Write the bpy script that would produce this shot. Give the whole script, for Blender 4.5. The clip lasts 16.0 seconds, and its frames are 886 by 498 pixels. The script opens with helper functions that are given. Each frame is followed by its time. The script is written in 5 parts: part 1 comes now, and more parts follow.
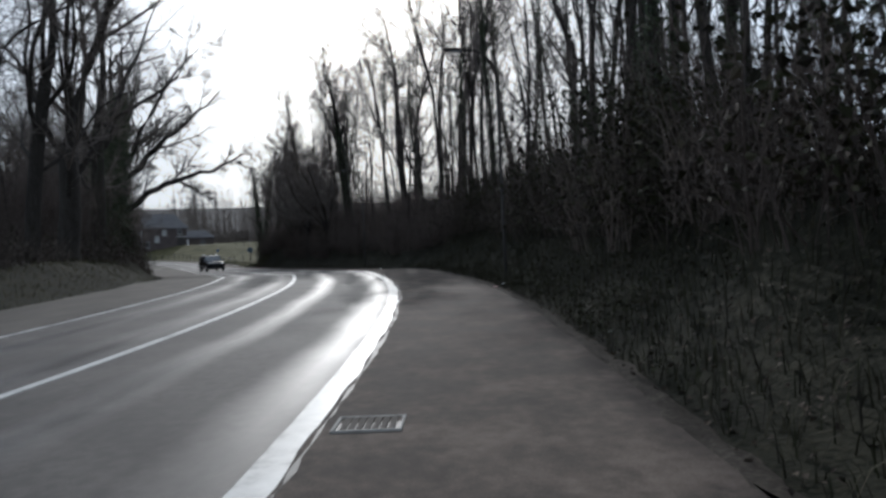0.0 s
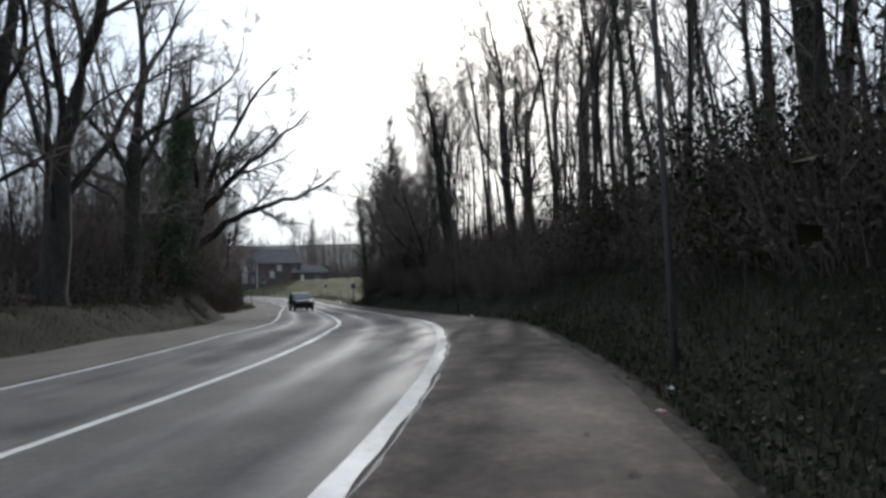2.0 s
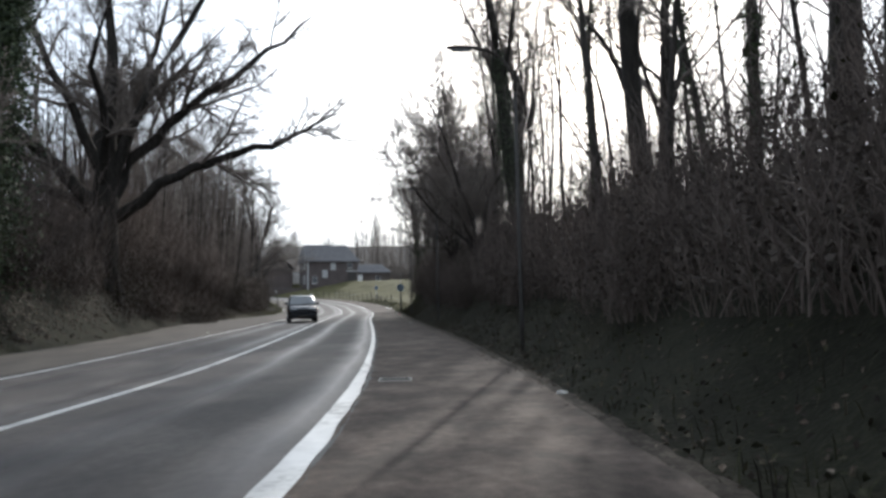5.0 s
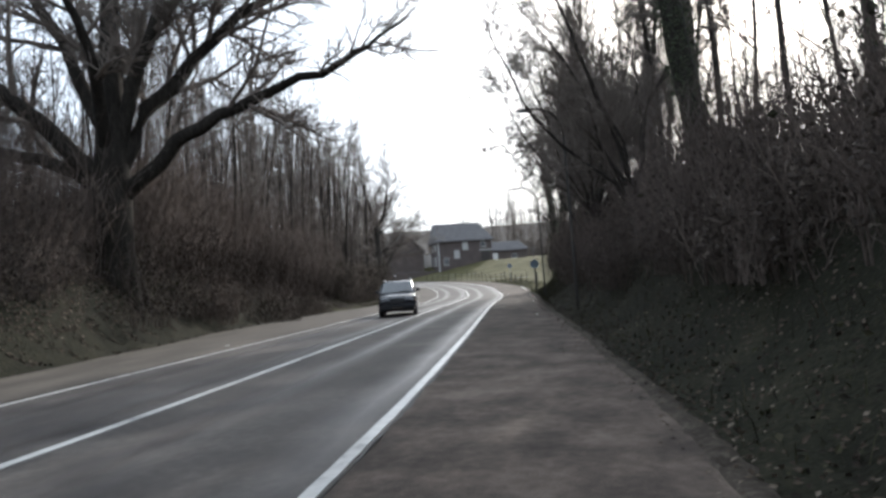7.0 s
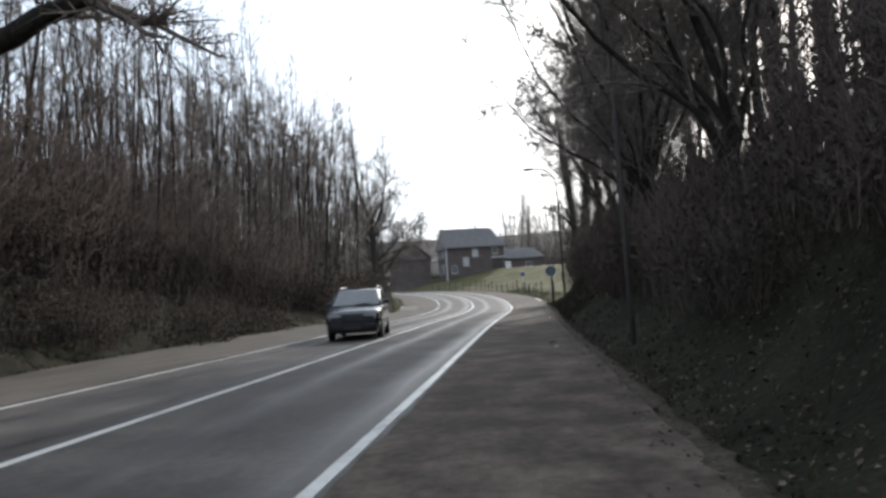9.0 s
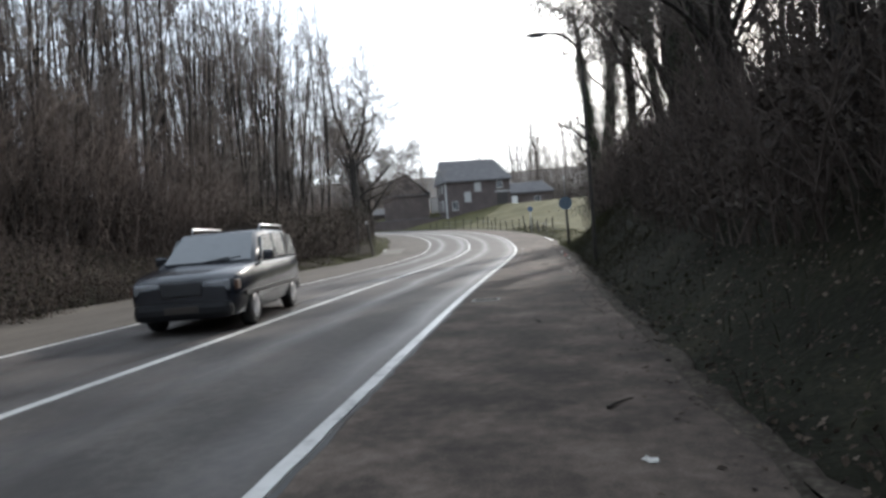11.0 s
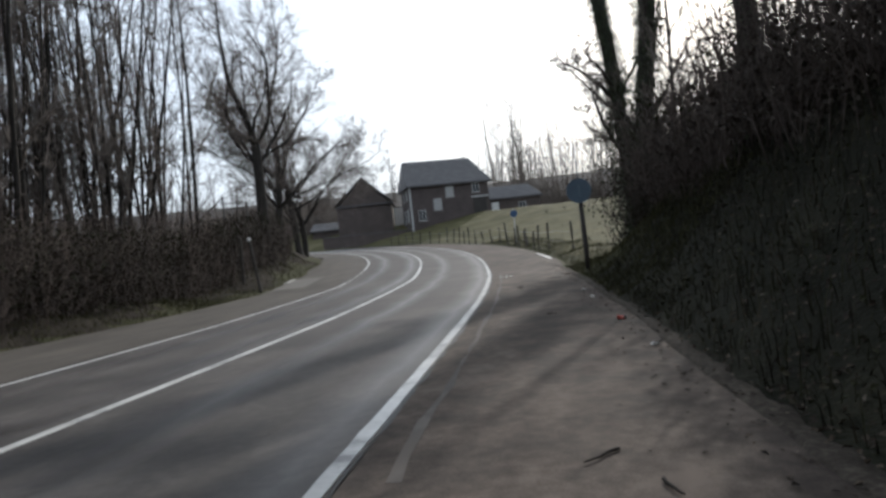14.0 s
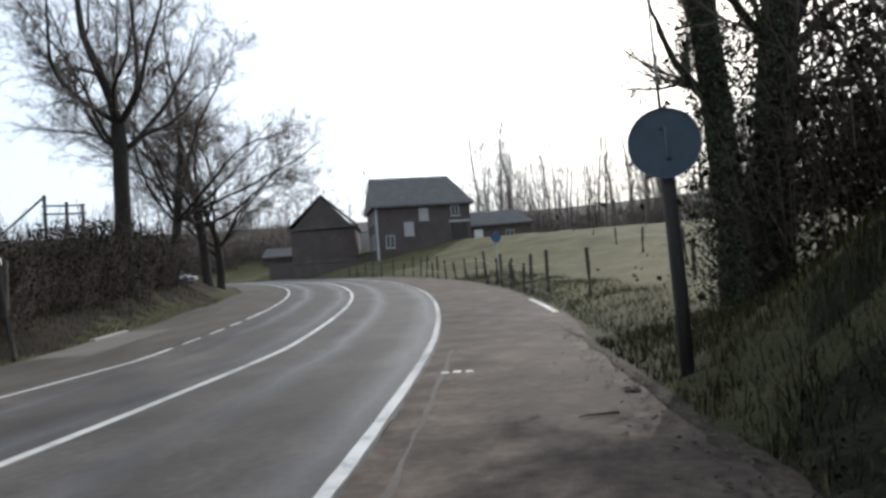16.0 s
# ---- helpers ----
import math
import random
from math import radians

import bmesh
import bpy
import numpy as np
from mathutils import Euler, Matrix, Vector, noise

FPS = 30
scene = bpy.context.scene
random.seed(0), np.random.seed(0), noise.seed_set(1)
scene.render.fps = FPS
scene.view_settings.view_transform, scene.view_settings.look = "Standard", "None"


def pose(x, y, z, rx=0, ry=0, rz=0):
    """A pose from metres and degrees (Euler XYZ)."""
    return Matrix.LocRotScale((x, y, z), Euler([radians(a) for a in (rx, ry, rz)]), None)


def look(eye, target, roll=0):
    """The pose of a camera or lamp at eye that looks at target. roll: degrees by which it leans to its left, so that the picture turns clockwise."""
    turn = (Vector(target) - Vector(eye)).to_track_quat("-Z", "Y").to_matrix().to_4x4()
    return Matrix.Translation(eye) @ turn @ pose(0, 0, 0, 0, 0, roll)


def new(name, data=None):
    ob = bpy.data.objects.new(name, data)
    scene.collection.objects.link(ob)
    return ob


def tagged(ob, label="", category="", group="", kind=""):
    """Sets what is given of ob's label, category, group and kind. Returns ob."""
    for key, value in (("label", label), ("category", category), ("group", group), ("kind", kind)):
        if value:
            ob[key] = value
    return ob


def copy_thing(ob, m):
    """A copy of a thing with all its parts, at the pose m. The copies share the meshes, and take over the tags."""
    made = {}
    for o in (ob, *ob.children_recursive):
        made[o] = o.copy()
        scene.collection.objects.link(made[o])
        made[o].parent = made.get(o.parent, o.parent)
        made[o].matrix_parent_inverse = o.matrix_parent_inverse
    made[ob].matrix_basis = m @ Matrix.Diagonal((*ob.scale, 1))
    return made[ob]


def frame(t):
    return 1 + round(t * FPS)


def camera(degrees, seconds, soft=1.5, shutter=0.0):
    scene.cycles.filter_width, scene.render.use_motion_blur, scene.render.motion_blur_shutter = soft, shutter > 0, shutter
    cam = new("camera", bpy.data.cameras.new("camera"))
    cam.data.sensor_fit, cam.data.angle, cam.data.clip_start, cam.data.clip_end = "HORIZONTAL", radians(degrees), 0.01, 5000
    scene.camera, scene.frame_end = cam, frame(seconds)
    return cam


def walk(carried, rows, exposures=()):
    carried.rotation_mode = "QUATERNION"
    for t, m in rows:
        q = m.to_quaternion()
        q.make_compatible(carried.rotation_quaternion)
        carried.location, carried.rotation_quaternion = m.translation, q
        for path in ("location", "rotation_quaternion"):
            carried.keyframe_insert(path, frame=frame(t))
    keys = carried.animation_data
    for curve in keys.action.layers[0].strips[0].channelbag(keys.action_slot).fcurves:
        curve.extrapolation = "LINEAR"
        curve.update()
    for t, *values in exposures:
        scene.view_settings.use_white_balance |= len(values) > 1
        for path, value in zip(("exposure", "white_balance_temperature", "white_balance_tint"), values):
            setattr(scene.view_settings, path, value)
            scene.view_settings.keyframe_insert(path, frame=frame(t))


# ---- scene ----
import collections

# ---------------------------------------------------------------- camera
cam = camera(66.4, 16.0, soft=3.0)
# seconds, place (m), yaw to the left, pitch up, roll (degrees)
PATH = [
    (0, 0.029, 0.012, 0.707, 3.81, 0.41, -2.63),
    (0.5, 0.063, 2.482, 0.769, 6.92, 1.54, -2.44),
    (1, 0.055, 5.020, 0.857, 11.27, 2.52, -1.98),
    (1.5, -0.000, 7.416, 0.895, 12.80, 1.14, -4.27),
    (2, -0.194, 9.979, 1.004, 14.05, 3.83, -2.11),
    (2.5, -0.443, 12.283, 1.012, 15.90, 2.41, -3.38),
    (3, -0.750, 14.938, 1.089, 16.16, 3.98, -2.34),
    (5.5, -5.495, 33.594, 1.156, 23.34, 4.21, -1.55),
    (6, -6.287, 36.001, 1.187, 26.33, 2.58, -2.24),
    (6.5, -7.243, 38.373, 1.148, 29.37, 2.83, -2.48),
    (7, -8.292, 40.670, 1.192, 32.96, 3.15, -4.31),
    (7.5, -9.246, 42.776, 1.189, 33.56, 4.34, -3.38),
    (8, -10.270, 45.020, 1.159, 32.88, 4.11, -2.33),
    (10.5, -15.933, 55.888, 1.165, 36.97, 2.07, -6.99),
    (11, -17.291, 58.673, 1.210, 35.31, -1.09, -4.52),
    (11.5, -18.828, 61.456, 1.171, 32.34, -0.13, -4.78),
    (12, -20.287, 64.267, 1.196, 32.08, 1.50, -4.76),
    (12.5, -21.710, 66.934, 1.214, 33.08, 0.37, -5.31),
    (13, -22.959, 69.427, 1.271, 33.41, 0.44, -5.54),
    (13.5, -24.376, 72.011, 1.227, 35.34, 2.25, -6.03),
    (14, -25.835, 74.925, 1.236, 33.99, -0.00, -6.17),
    (14.5, -27.296, 78.013, 1.229, 33.08, 1.56, -5.17),
    (15, -28.859, 81.088, 1.234, 32.19, 2.17, -4.67),
    (15.5, -30.412, 84.061, 1.255, 31.52, 1.10, -5.26),
    (16, -31.907, 86.998, 1.313, 32.73, 2.57, -4.52),
]


def aim(x, y, z, yaw, pitch, roll):
    a, b = radians(yaw), radians(pitch)
    ahead = Vector((-math.sin(a) * math.cos(b), math.cos(a) * math.cos(b), math.sin(b)))
    eye = Vector((x, y, z))
    return look(eye, eye + 2 * ahead, roll)


walk(cam, [(t, aim(*p)) for t, *p in PATH], exposures=[(t, stops, 5750 - 350 * max(0.0, 1 - t / 6), 8) for t, stops in ((0, -0.5), (1, -0.2), (3, -0.05), (5.5, 0.5), (6, 0.42), (7, 0.72), (7.5, 0.95), (8, 0.75), (10.5, 0.52), (11.2, 0.85), (12, 0.75), (12.6, 0.75), (13, 0.42), (14, 0.05), (15, 0.12), (16, 0.22))])

# ---------------------------------------------------------------- sky and sun
SUN_AZ, SUN_EL = 9.0, 27.0  # degrees to the left of +y, and above the horizon
world = bpy.data.worlds.new("world")
scene.world = world
world.use_nodes = True
wn, wl = world.node_tree.nodes, world.node_tree.links
sky = wn.new("ShaderNodeTexSky")
sky.sky_type, sky.sun_disc = "NISHITA", False
sky.sun_elevation, sky.sun_rotation = radians(SUN_EL), radians(-SUN_AZ)
sky.air_density, sky.dust_density, sky.ozone_density = 1.0, 6.0, 1.0
wl.new(sky.outputs[0], wn["Background"].inputs[0])
wn["Background"].inputs[1].default_value = 0.035
# thin high haze, even over the whole sky
haze = wn.new("ShaderNodeBackground")
haze.inputs[0].default_value, haze.inputs[1].default_value = (0.93, 0.97, 1.0, 1), 0.82
both = wn.new("ShaderNodeAddShader")
wl.new(wn["Background"].outputs[0], both.inputs[0])
wl.new(haze.outputs[0], both.inputs[1])
wl.new(both.outputs[0], wn["World Output"].inputs[0])
sun = new("sun", bpy.data.lights.new("sun", "SUN"))
sun.data.energy, sun.data.angle, sun.data.color = 2.7, radians(0.6), (1.0, 0.88, 0.74)
a, e = radians(SUN_AZ), radians(SUN_EL)
sun.matrix_world = look((0, 0, 60), Vector((0, 0, 60)) - Vector((-math.sin(a) * math.cos(e), math.cos(a) * math.cos(e), math.sin(e))))


# ---------------------------------------------------------------- materials
def ramp_node(nt, stops):
    r = nt.nodes.new("ShaderNodeValToRGB")
    el = r.color_ramp.elements
    while len(el) < len(stops):
        el.new(0.5)
    for q, (pos, c) in zip(el, stops):
        q.position, q.color = pos, (*c, 1) if len(c) == 3 else c
    return r


def surface(name, stops, scale=3.0, rough=0.8, fine=40.0, bump=0.3, bump_size=0.01, metal=0.0, island=0.0, objrand=0.0, spec=0.5, stretch=(1, 1, 1), coords="Object"):
    """A surface with stains at one scale and grain at another; island or objrand varies the colour from piece to piece."""
    m = bpy.data.materials.new(name)
    m.use_nodes = True
    nt = m.node_tree
    b = nt.nodes["Principled BSDF"]
    b.inputs["Roughness"].default_value, b.inputs["Metallic"].default_value = rough, metal
    b.inputs["Specular IOR Level"].default_value = spec
    co = nt.nodes.new("ShaderNodeTexCoord")
    mp = nt.nodes.new("ShaderNodeMapping")
    mp.inputs["Scale"].default_value = stretch
    nt.links.new(co.outputs[coords], mp.inputs[0])
    big, small = nt.nodes.new("ShaderNodeTexNoise"), nt.nodes.new("ShaderNodeTexNoise")
    big.inputs["Scale"].default_value, big.inputs["Detail"].default_value, big.inputs["Roughness"].default_value = scale, 5, 0.6
    small.inputs["Scale"].default_value, small.inputs["Detail"].default_value = fine, 3
    for n in (big, small):
        nt.links.new(mp.outputs[0], n.inputs["Vector"])
    mix = nt.nodes.new("ShaderNodeMath")
    mix.operation = "MULTIPLY_ADD"
    mix.inputs[1].default_value = 0.45
    nt.links.new(small.outputs[0], mix.inputs[0])
    half = nt.nodes.new("ShaderNodeMath")
    half.operation = "MULTIPLY"
    half.inputs[1].default_value = 0.55
    nt.links.new(big.outputs[0], half.inputs[0])
    nt.links.new(half.outputs[0], mix.inputs[2])
    last = mix
    if island or objrand:
        src = nt.nodes.new("ShaderNodeNewGeometry" if island else "ShaderNodeObjectInfo")
        add = nt.nodes.new("ShaderNodeMath")
        add.operation = "MULTIPLY_ADD"
        add.inputs[1].default_value = island or objrand
        nt.links.new(src.outputs["Random Per Island" if island else "Random"], add.inputs[0])
        sub = nt.nodes.new("ShaderNodeMath")
        sub.operation = "SUBTRACT"
        sub.inputs[1].default_value = (island or objrand) / 2
        nt.links.new(mix.outputs[0], sub.inputs[0])
        nt.links.new(sub.outputs[0], add.inputs[2])
        last = add
    r = ramp_node(nt, stops)
    nt.links.new(last.outputs[0], r.inputs[0])
    nt.links.new(r.outputs[0], b.inputs["Base Color"])
    if bump:
        bn = nt.nodes.new("ShaderNodeBump")
        bn.inputs["Strength"].default_value, bn.inputs["Distance"].default_value = bump, bump_size
        nt.links.new(last.outputs[0], bn.inputs["Height"])
        nt.links.new(bn.outputs[0], b.inputs["Normal"])
    return m


def plain(name, c, rough=0.5, metal=0.0, spec=0.5):
    return surface(name, [(0.3, tuple(v * 0.8 for v in c)), (0.7, tuple(min(1, v * 1.15) for v in c))], 4, rough, 60, 0.05, 0.002, metal, spec=spec)


def asphalt(name, stops, bands, band_gain, rough_lo, rough_hi, gloss=0.3, along_scale=0.35, blotch=1.3):
    """A paved strip whose UV runs along (u, m) and across (v, m) the road: stains, chippings, and lengthwise worn bands at the given v."""
    m = bpy.data.materials.new(name)
    m.use_nodes = True
    nt = m.node_tree
    b = nt.nodes["Principled BSDF"]
    uv = nt.nodes.new("ShaderNodeUVMap")
    mp = nt.nodes.new("ShaderNodeMapping")
    mp.inputs["Scale"].default_value = (along_scale, 1.0, 1)
    nt.links.new(uv.outputs[0], mp.inputs[0])
    stain, patch, grain, speck = (nt.nodes.new("ShaderNodeTexNoise") for _ in range(4))
    for n, sc, de in ((stain, blotch, 6), (patch, 0.33, 4), (grain, 55.0, 3), (speck, 9.0, 5)):
        n.inputs["Scale"].default_value, n.inputs["Detail"].default_value = sc, de
    nt.links.new(mp.outputs[0], stain.inputs["Vector"])
    nt.links.new(mp.outputs[0], patch.inputs["Vector"])
    nt.links.new(uv.outputs[0], grain.inputs["Vector"])
    nt.links.new(uv.outputs[0], speck.inputs["Vector"])
    sep = nt.nodes.new("ShaderNodeSeparateXYZ")
    nt.links.new(uv.outputs[0], sep.inputs[0])
    total = None

    def op(kind, x, y=None, z=None):
        q = nt.nodes.new("ShaderNodeMath")
        q.operation = kind
        for i, v in enumerate((x, y, z)):
            if v is None:
                continue
            if isinstance(v, (int, float)):
                q.inputs[i].default_value = v
            else:
                nt.links.new(v, q.inputs[i])
        return q.outputs[0]

    wob = op("MULTIPLY_ADD", patch.outputs[0], 0.5, -0.25)
    v = op("ADD", sep.outputs[1], wob)
    for c, w in bands:
        d = op("ABSOLUTE", op("SUBTRACT", v, c))
        g = op("MAXIMUM", op("SUBTRACT", 1.0, op("DIVIDE", d, w)), 0.0)
        total = g if total is None else op("MAXIMUM", total, g)
    val = op("MULTIPLY_ADD", stain.outputs[0], 0.45, op("MULTIPLY_ADD", patch.outputs[0], 0.22, op("MULTIPLY_ADD", speck.outputs[0], 0.2, op("MULTIPLY", grain.outputs[0], 0.13))))
    if total is not None:
        val = op("MULTIPLY_ADD", total, band_gain, val)
    r = ramp_node(nt, stops)
    nt.links.new(val, r.inputs[0])
    nt.links.new(r.outputs[0], b.inputs["Base Color"])
    ro = op("MULTIPLY_ADD", stain.outputs[0], rough_hi - rough_lo, rough_lo)
    if total is not None:
        ro = op("MULTIPLY_ADD", total, -0.36, ro)
    nt.links.new(ro, b.inputs["Roughness"])
    b.inputs["Specular IOR Level"].default_value = gloss
    bn = nt.nodes.new("ShaderNodeBump")
    bn.inputs["Strength"].default_value, bn.inputs["Distance"].default_value = 0.35, 0.004
    nt.links.new(grain.outputs[0], bn.inputs["Height"])
    nt.links.new(bn.outputs[0], b.inputs["Normal"])
    return m


def worn_paint(name, base, under, cover, rough=0.5):
    """Road paint worn through to the asphalt in spots."""
    m = bpy.data.materials.new(name)
    m.use_nodes = True
    nt = m.node_tree
    b = nt.nodes["Principled BSDF"]
    co = nt.nodes.new("ShaderNodeTexCoord")
    n1, n2 = nt.nodes.new("ShaderNodeTexNoise"), nt.nodes.new("ShaderNodeTexNoise")
    n1.inputs["Scale"].default_value, n1.inputs["Detail"].default_value, n1.inputs["Roughness"].default_value = 5.0, 8, 0.7
    n2.inputs["Scale"].default_value, n2.inputs["Detail"].default_value = 0.7, 3
    for n in (n1, n2):
        nt.links.new(co.outputs["Object"], n.inputs["Vector"])
    s = nt.nodes.new("ShaderNodeMath")
    s.operation = "MULTIPLY_ADD"
    s.inputs[1].default_value = 0.55
    nt.links.new(n2.outputs[0], s.inputs[0])
    h = nt.nodes.new("ShaderNodeMath")
    h.operation = "MULTIPLY"
    h.inputs[1].default_value = 0.5
    nt.links.new(n1.outputs[0], h.inputs[0])
    nt.links.new(h.outputs[0], s.inputs[2])
    r = ramp_node(nt, [(cover - 0.05, under), (cover + 0.04, tuple(v * 0.75 for v in base)), (0.62, base)])
    nt.links.new(s.outputs[0], r.inputs[0])
    nt.links.new(r.outputs[0], b.inputs["Base Color"])
    b.inputs["Roughness"].default_value = rough
    return m


M_ROAD = asphalt("road_asphalt", [(0.38, (0.030, 0.026, 0.024)), (0.5, (0.059, 0.052, 0.047)), (0.62, (0.108, 0.096, 0.086))], [(-2.05, 0.45), (-0.5, 0.5), (1.15, 0.4), (2.75, 0.5)], 0.02, 0.64, 0.88, 0.27, 1.0, 0.8)
M_PATH = asphalt("path_asphalt", [(0.40, (0.038, 0.031, 0.026)), (0.475, (0.063, 0.051, 0.043)), (0.53, (0.092, 0.074, 0.061)), (0.62, (0.15, 0.121, 0.10))], [], 0.0, 0.75, 0.98, 0.12, 1.0, 1.5)
M_PATHL = asphalt("far_path_asphalt", [(0.36, (0.044, 0.039, 0.033)), (0.5, (0.08, 0.07, 0.06)), (0.68, (0.13, 0.114, 0.096))], [], 0.0, 0.7, 0.95, 0.15)
M_PAINT = worn_paint("white_road_paint", (0.58, 0.57, 0.54), (0.12, 0.115, 0.11), 0.45, 0.28)
M_PAINT2 = worn_paint("thin_road_paint", (0.58, 0.57, 0.54), (0.12, 0.12, 0.12), 0.41)
M_FADED = worn_paint("faded_paint", (0.125, 0.11, 0.098), (0.09, 0.077, 0.066), 0.5, 0.95)
# soil and bank turf kept very dark: the wood's shade is in the colour
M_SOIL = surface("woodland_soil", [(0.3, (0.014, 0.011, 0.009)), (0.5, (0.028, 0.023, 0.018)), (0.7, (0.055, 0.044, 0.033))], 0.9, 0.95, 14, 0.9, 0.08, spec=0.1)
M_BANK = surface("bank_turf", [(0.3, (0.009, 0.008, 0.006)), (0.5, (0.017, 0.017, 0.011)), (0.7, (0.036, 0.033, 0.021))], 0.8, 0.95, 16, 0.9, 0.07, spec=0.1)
M_VERGE = surface("verge_turf", [(0.3, (0.026, 0.025, 0.014)), (0.5, (0.05, 0.05, 0.025)), (0.7, (0.095, 0.085, 0.047))], 0.7, 0.95, 18, 0.8, 0.05, spec=0.1)
M_FIELD = surface("meadow_turf", [(0.3, (0.04, 0.037, 0.018)), (0.5, (0.074, 0.069, 0.033)), (0.7, (0.13, 0.112, 0.06))], 0.5, 0.95, 9, 0.6, 0.05, spec=0.1)
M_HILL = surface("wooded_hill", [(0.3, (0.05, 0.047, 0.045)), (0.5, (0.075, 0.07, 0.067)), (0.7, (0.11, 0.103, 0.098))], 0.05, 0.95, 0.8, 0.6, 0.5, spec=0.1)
M_EARTH = surface("kerb_earth", [(0.3, (0.022, 0.018, 0.014)), (0.5, (0.05, 0.042, 0.034)), (0.7, (0.11, 0.095, 0.076))], 5, 0.95, 24, 0.9, 0.03, spec=0.1)
M_BARK = surface("dark_bark", [(0.3, (0.015, 0.013, 0.011)), (0.5, (0.031, 0.027, 0.023)), (0.7, (0.06, 0.053, 0.046))], 5, 0.93, 30, 0.8, 0.02, objrand=0.12, spec=0.2, stretch=(1, 1, 0.25))
M_OAK = surface("oak_bark", [(0.3, (0.010, 0.009, 0.008)), (0.5, (0.024, 0.021, 0.018)), (0.7, (0.05, 0.045, 0.038))], 5, 0.95, 26, 0.9, 0.03, spec=0.1, stretch=(1, 1, 0.25))
M_TWIG = surface("twig_bark", [(0.3, (0.085, 0.071, 0.061)), (0.5, (0.15, 0.126, 0.108)), (0.7, (0.21, 0.18, 0.156))], 2, 0.9, 20, 0, objrand=0.15, spec=0.2)
M_BRUSH = surface("brush_stems", [(0.3, (0.05, 0.04, 0.034)), (0.5, (0.09, 0.072, 0.062)), (0.7, (0.14, 0.115, 0.097))], 1.2, 0.95, 12, 0, objrand=0.15, spec=0.1)
M_DEADLEAF = surface("withered_leaf", [(0.15, (0.030, 0.025, 0.021)), (0.5, (0.056, 0.046, 0.039)), (0.85, (0.092, 0.076, 0.062))], 1.2, 0.9, 12, 0, island=0.6, spec=0.1)
M_IVY = surface("ivy_leaf", [(0.2, (0.022, 0.032, 0.016)), (0.5, (0.045, 0.06, 0.028)), (0.8, (0.08, 0.098, 0.045))], 3, 0.6, 25, 0, island=0.5, spec=0.25)
# bank leaves and litter darkened in colour too, for the shade on the bank
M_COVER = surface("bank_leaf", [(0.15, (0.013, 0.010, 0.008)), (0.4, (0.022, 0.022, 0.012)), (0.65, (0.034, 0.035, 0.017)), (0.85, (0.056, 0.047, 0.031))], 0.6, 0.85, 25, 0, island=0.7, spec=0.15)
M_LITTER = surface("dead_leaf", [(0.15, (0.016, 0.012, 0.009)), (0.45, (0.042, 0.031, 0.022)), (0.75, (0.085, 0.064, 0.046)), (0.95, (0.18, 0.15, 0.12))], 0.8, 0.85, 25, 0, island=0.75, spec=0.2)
M_GRASS = surface("grass_blade", [(0.2, (0.025, 0.027, 0.012)), (0.5, (0.055, 0.056, 0.025)), (0.8, (0.12, 0.104, 0.055))], 0.5, 0.9, 12, 0, island=0.6, spec=0.05)
M_WOOD = surface("weathered_wood", [(0.3, (0.03, 0.026, 0.022)), (0.5, (0.06, 0.053, 0.046)), (0.7, (0.11, 0.098, 0.085))], 5, 0.9, 40, 0.5, 0.01, objrand=0.2, stretch=(1, 1, 0.2))
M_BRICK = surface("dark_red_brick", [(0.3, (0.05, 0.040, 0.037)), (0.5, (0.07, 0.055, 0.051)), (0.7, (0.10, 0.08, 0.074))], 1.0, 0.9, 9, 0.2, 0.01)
M_BRICK2 = surface("brown_brick", [(0.3, (0.055, 0.044, 0.039)), (0.5, (0.078, 0.062, 0.055)), (0.7, (0.115, 0.09, 0.08))], 1.0, 0.9, 9, 0.2, 0.01)
M_TILE = surface("roof_tile", [(0.3, (0.06, 0.057, 0.058)), (0.5, (0.088, 0.083, 0.084)), (0.7, (0.125, 0.118, 0.116))], 1.5, 0.75, 12, 0.4, 0.02)
M_WHITE = plain("white_render", (0.72, 0.71, 0.68), 0.7)
M_DULL = plain("weathered_white_paint", (0.34, 0.335, 0.325), 0.75)
M_DARKGLASS = plain("window_glass", (0.02, 0.022, 0.025), 0.08)
M_CARGLASS = plain("car_glass", (0.05, 0.056, 0.06), 0.06, 0.0, 1.0)
M_STEEL = plain("galvanised_steel", (0.32, 0.33, 0.34), 0.5, 0.7)
M_SIGNBACK = plain("sign_back", (0.095, 0.135, 0.175), 0.5, 0.1)
M_MARK = plain("faded_sign_mark", (0.15, 0.185, 0.22), 0.6)
M_BLUE = plain("sign_blue", (0.03, 0.075, 0.17), 0.5)
M_POST = surface("dark_post", [(0.3, (0.02, 0.018, 0.016)), (0.6, (0.042, 0.037, 0.033)), (0.8, (0.07, 0.063, 0.056))], 6, 0.85, 40, 0.4, 0.01, stretch=(1, 1, 0.2))
M_CAR = plain("black_blue_paint", (0.012, 0.014, 0.02), 0.18, 0.0, 0.7)
M_RUBBER = plain("tyre_rubber", (0.018, 0.018, 0.018), 0.85)
M_PLASTIC = plain("black_plastic", (0.025, 0.025, 0.026), 0.6)
M_BUMPER = plain("black_bumper", (0.010, 0.010, 0.011), 0.55, 0.0, 0.25)
M_ALLOY = plain("alloy", (0.45, 0.45, 0.46), 0.35, 0.9)
M_LAMP = plain("lamp_lens", (0.22, 0.225, 0.235), 0.15)
M_AMBER = plain("amber_lens", (0.07, 0.035, 0.02), 0.3)
M_SILVER = plain("silver_paint", (0.42, 0.43, 0.45), 0.3, 0.3)
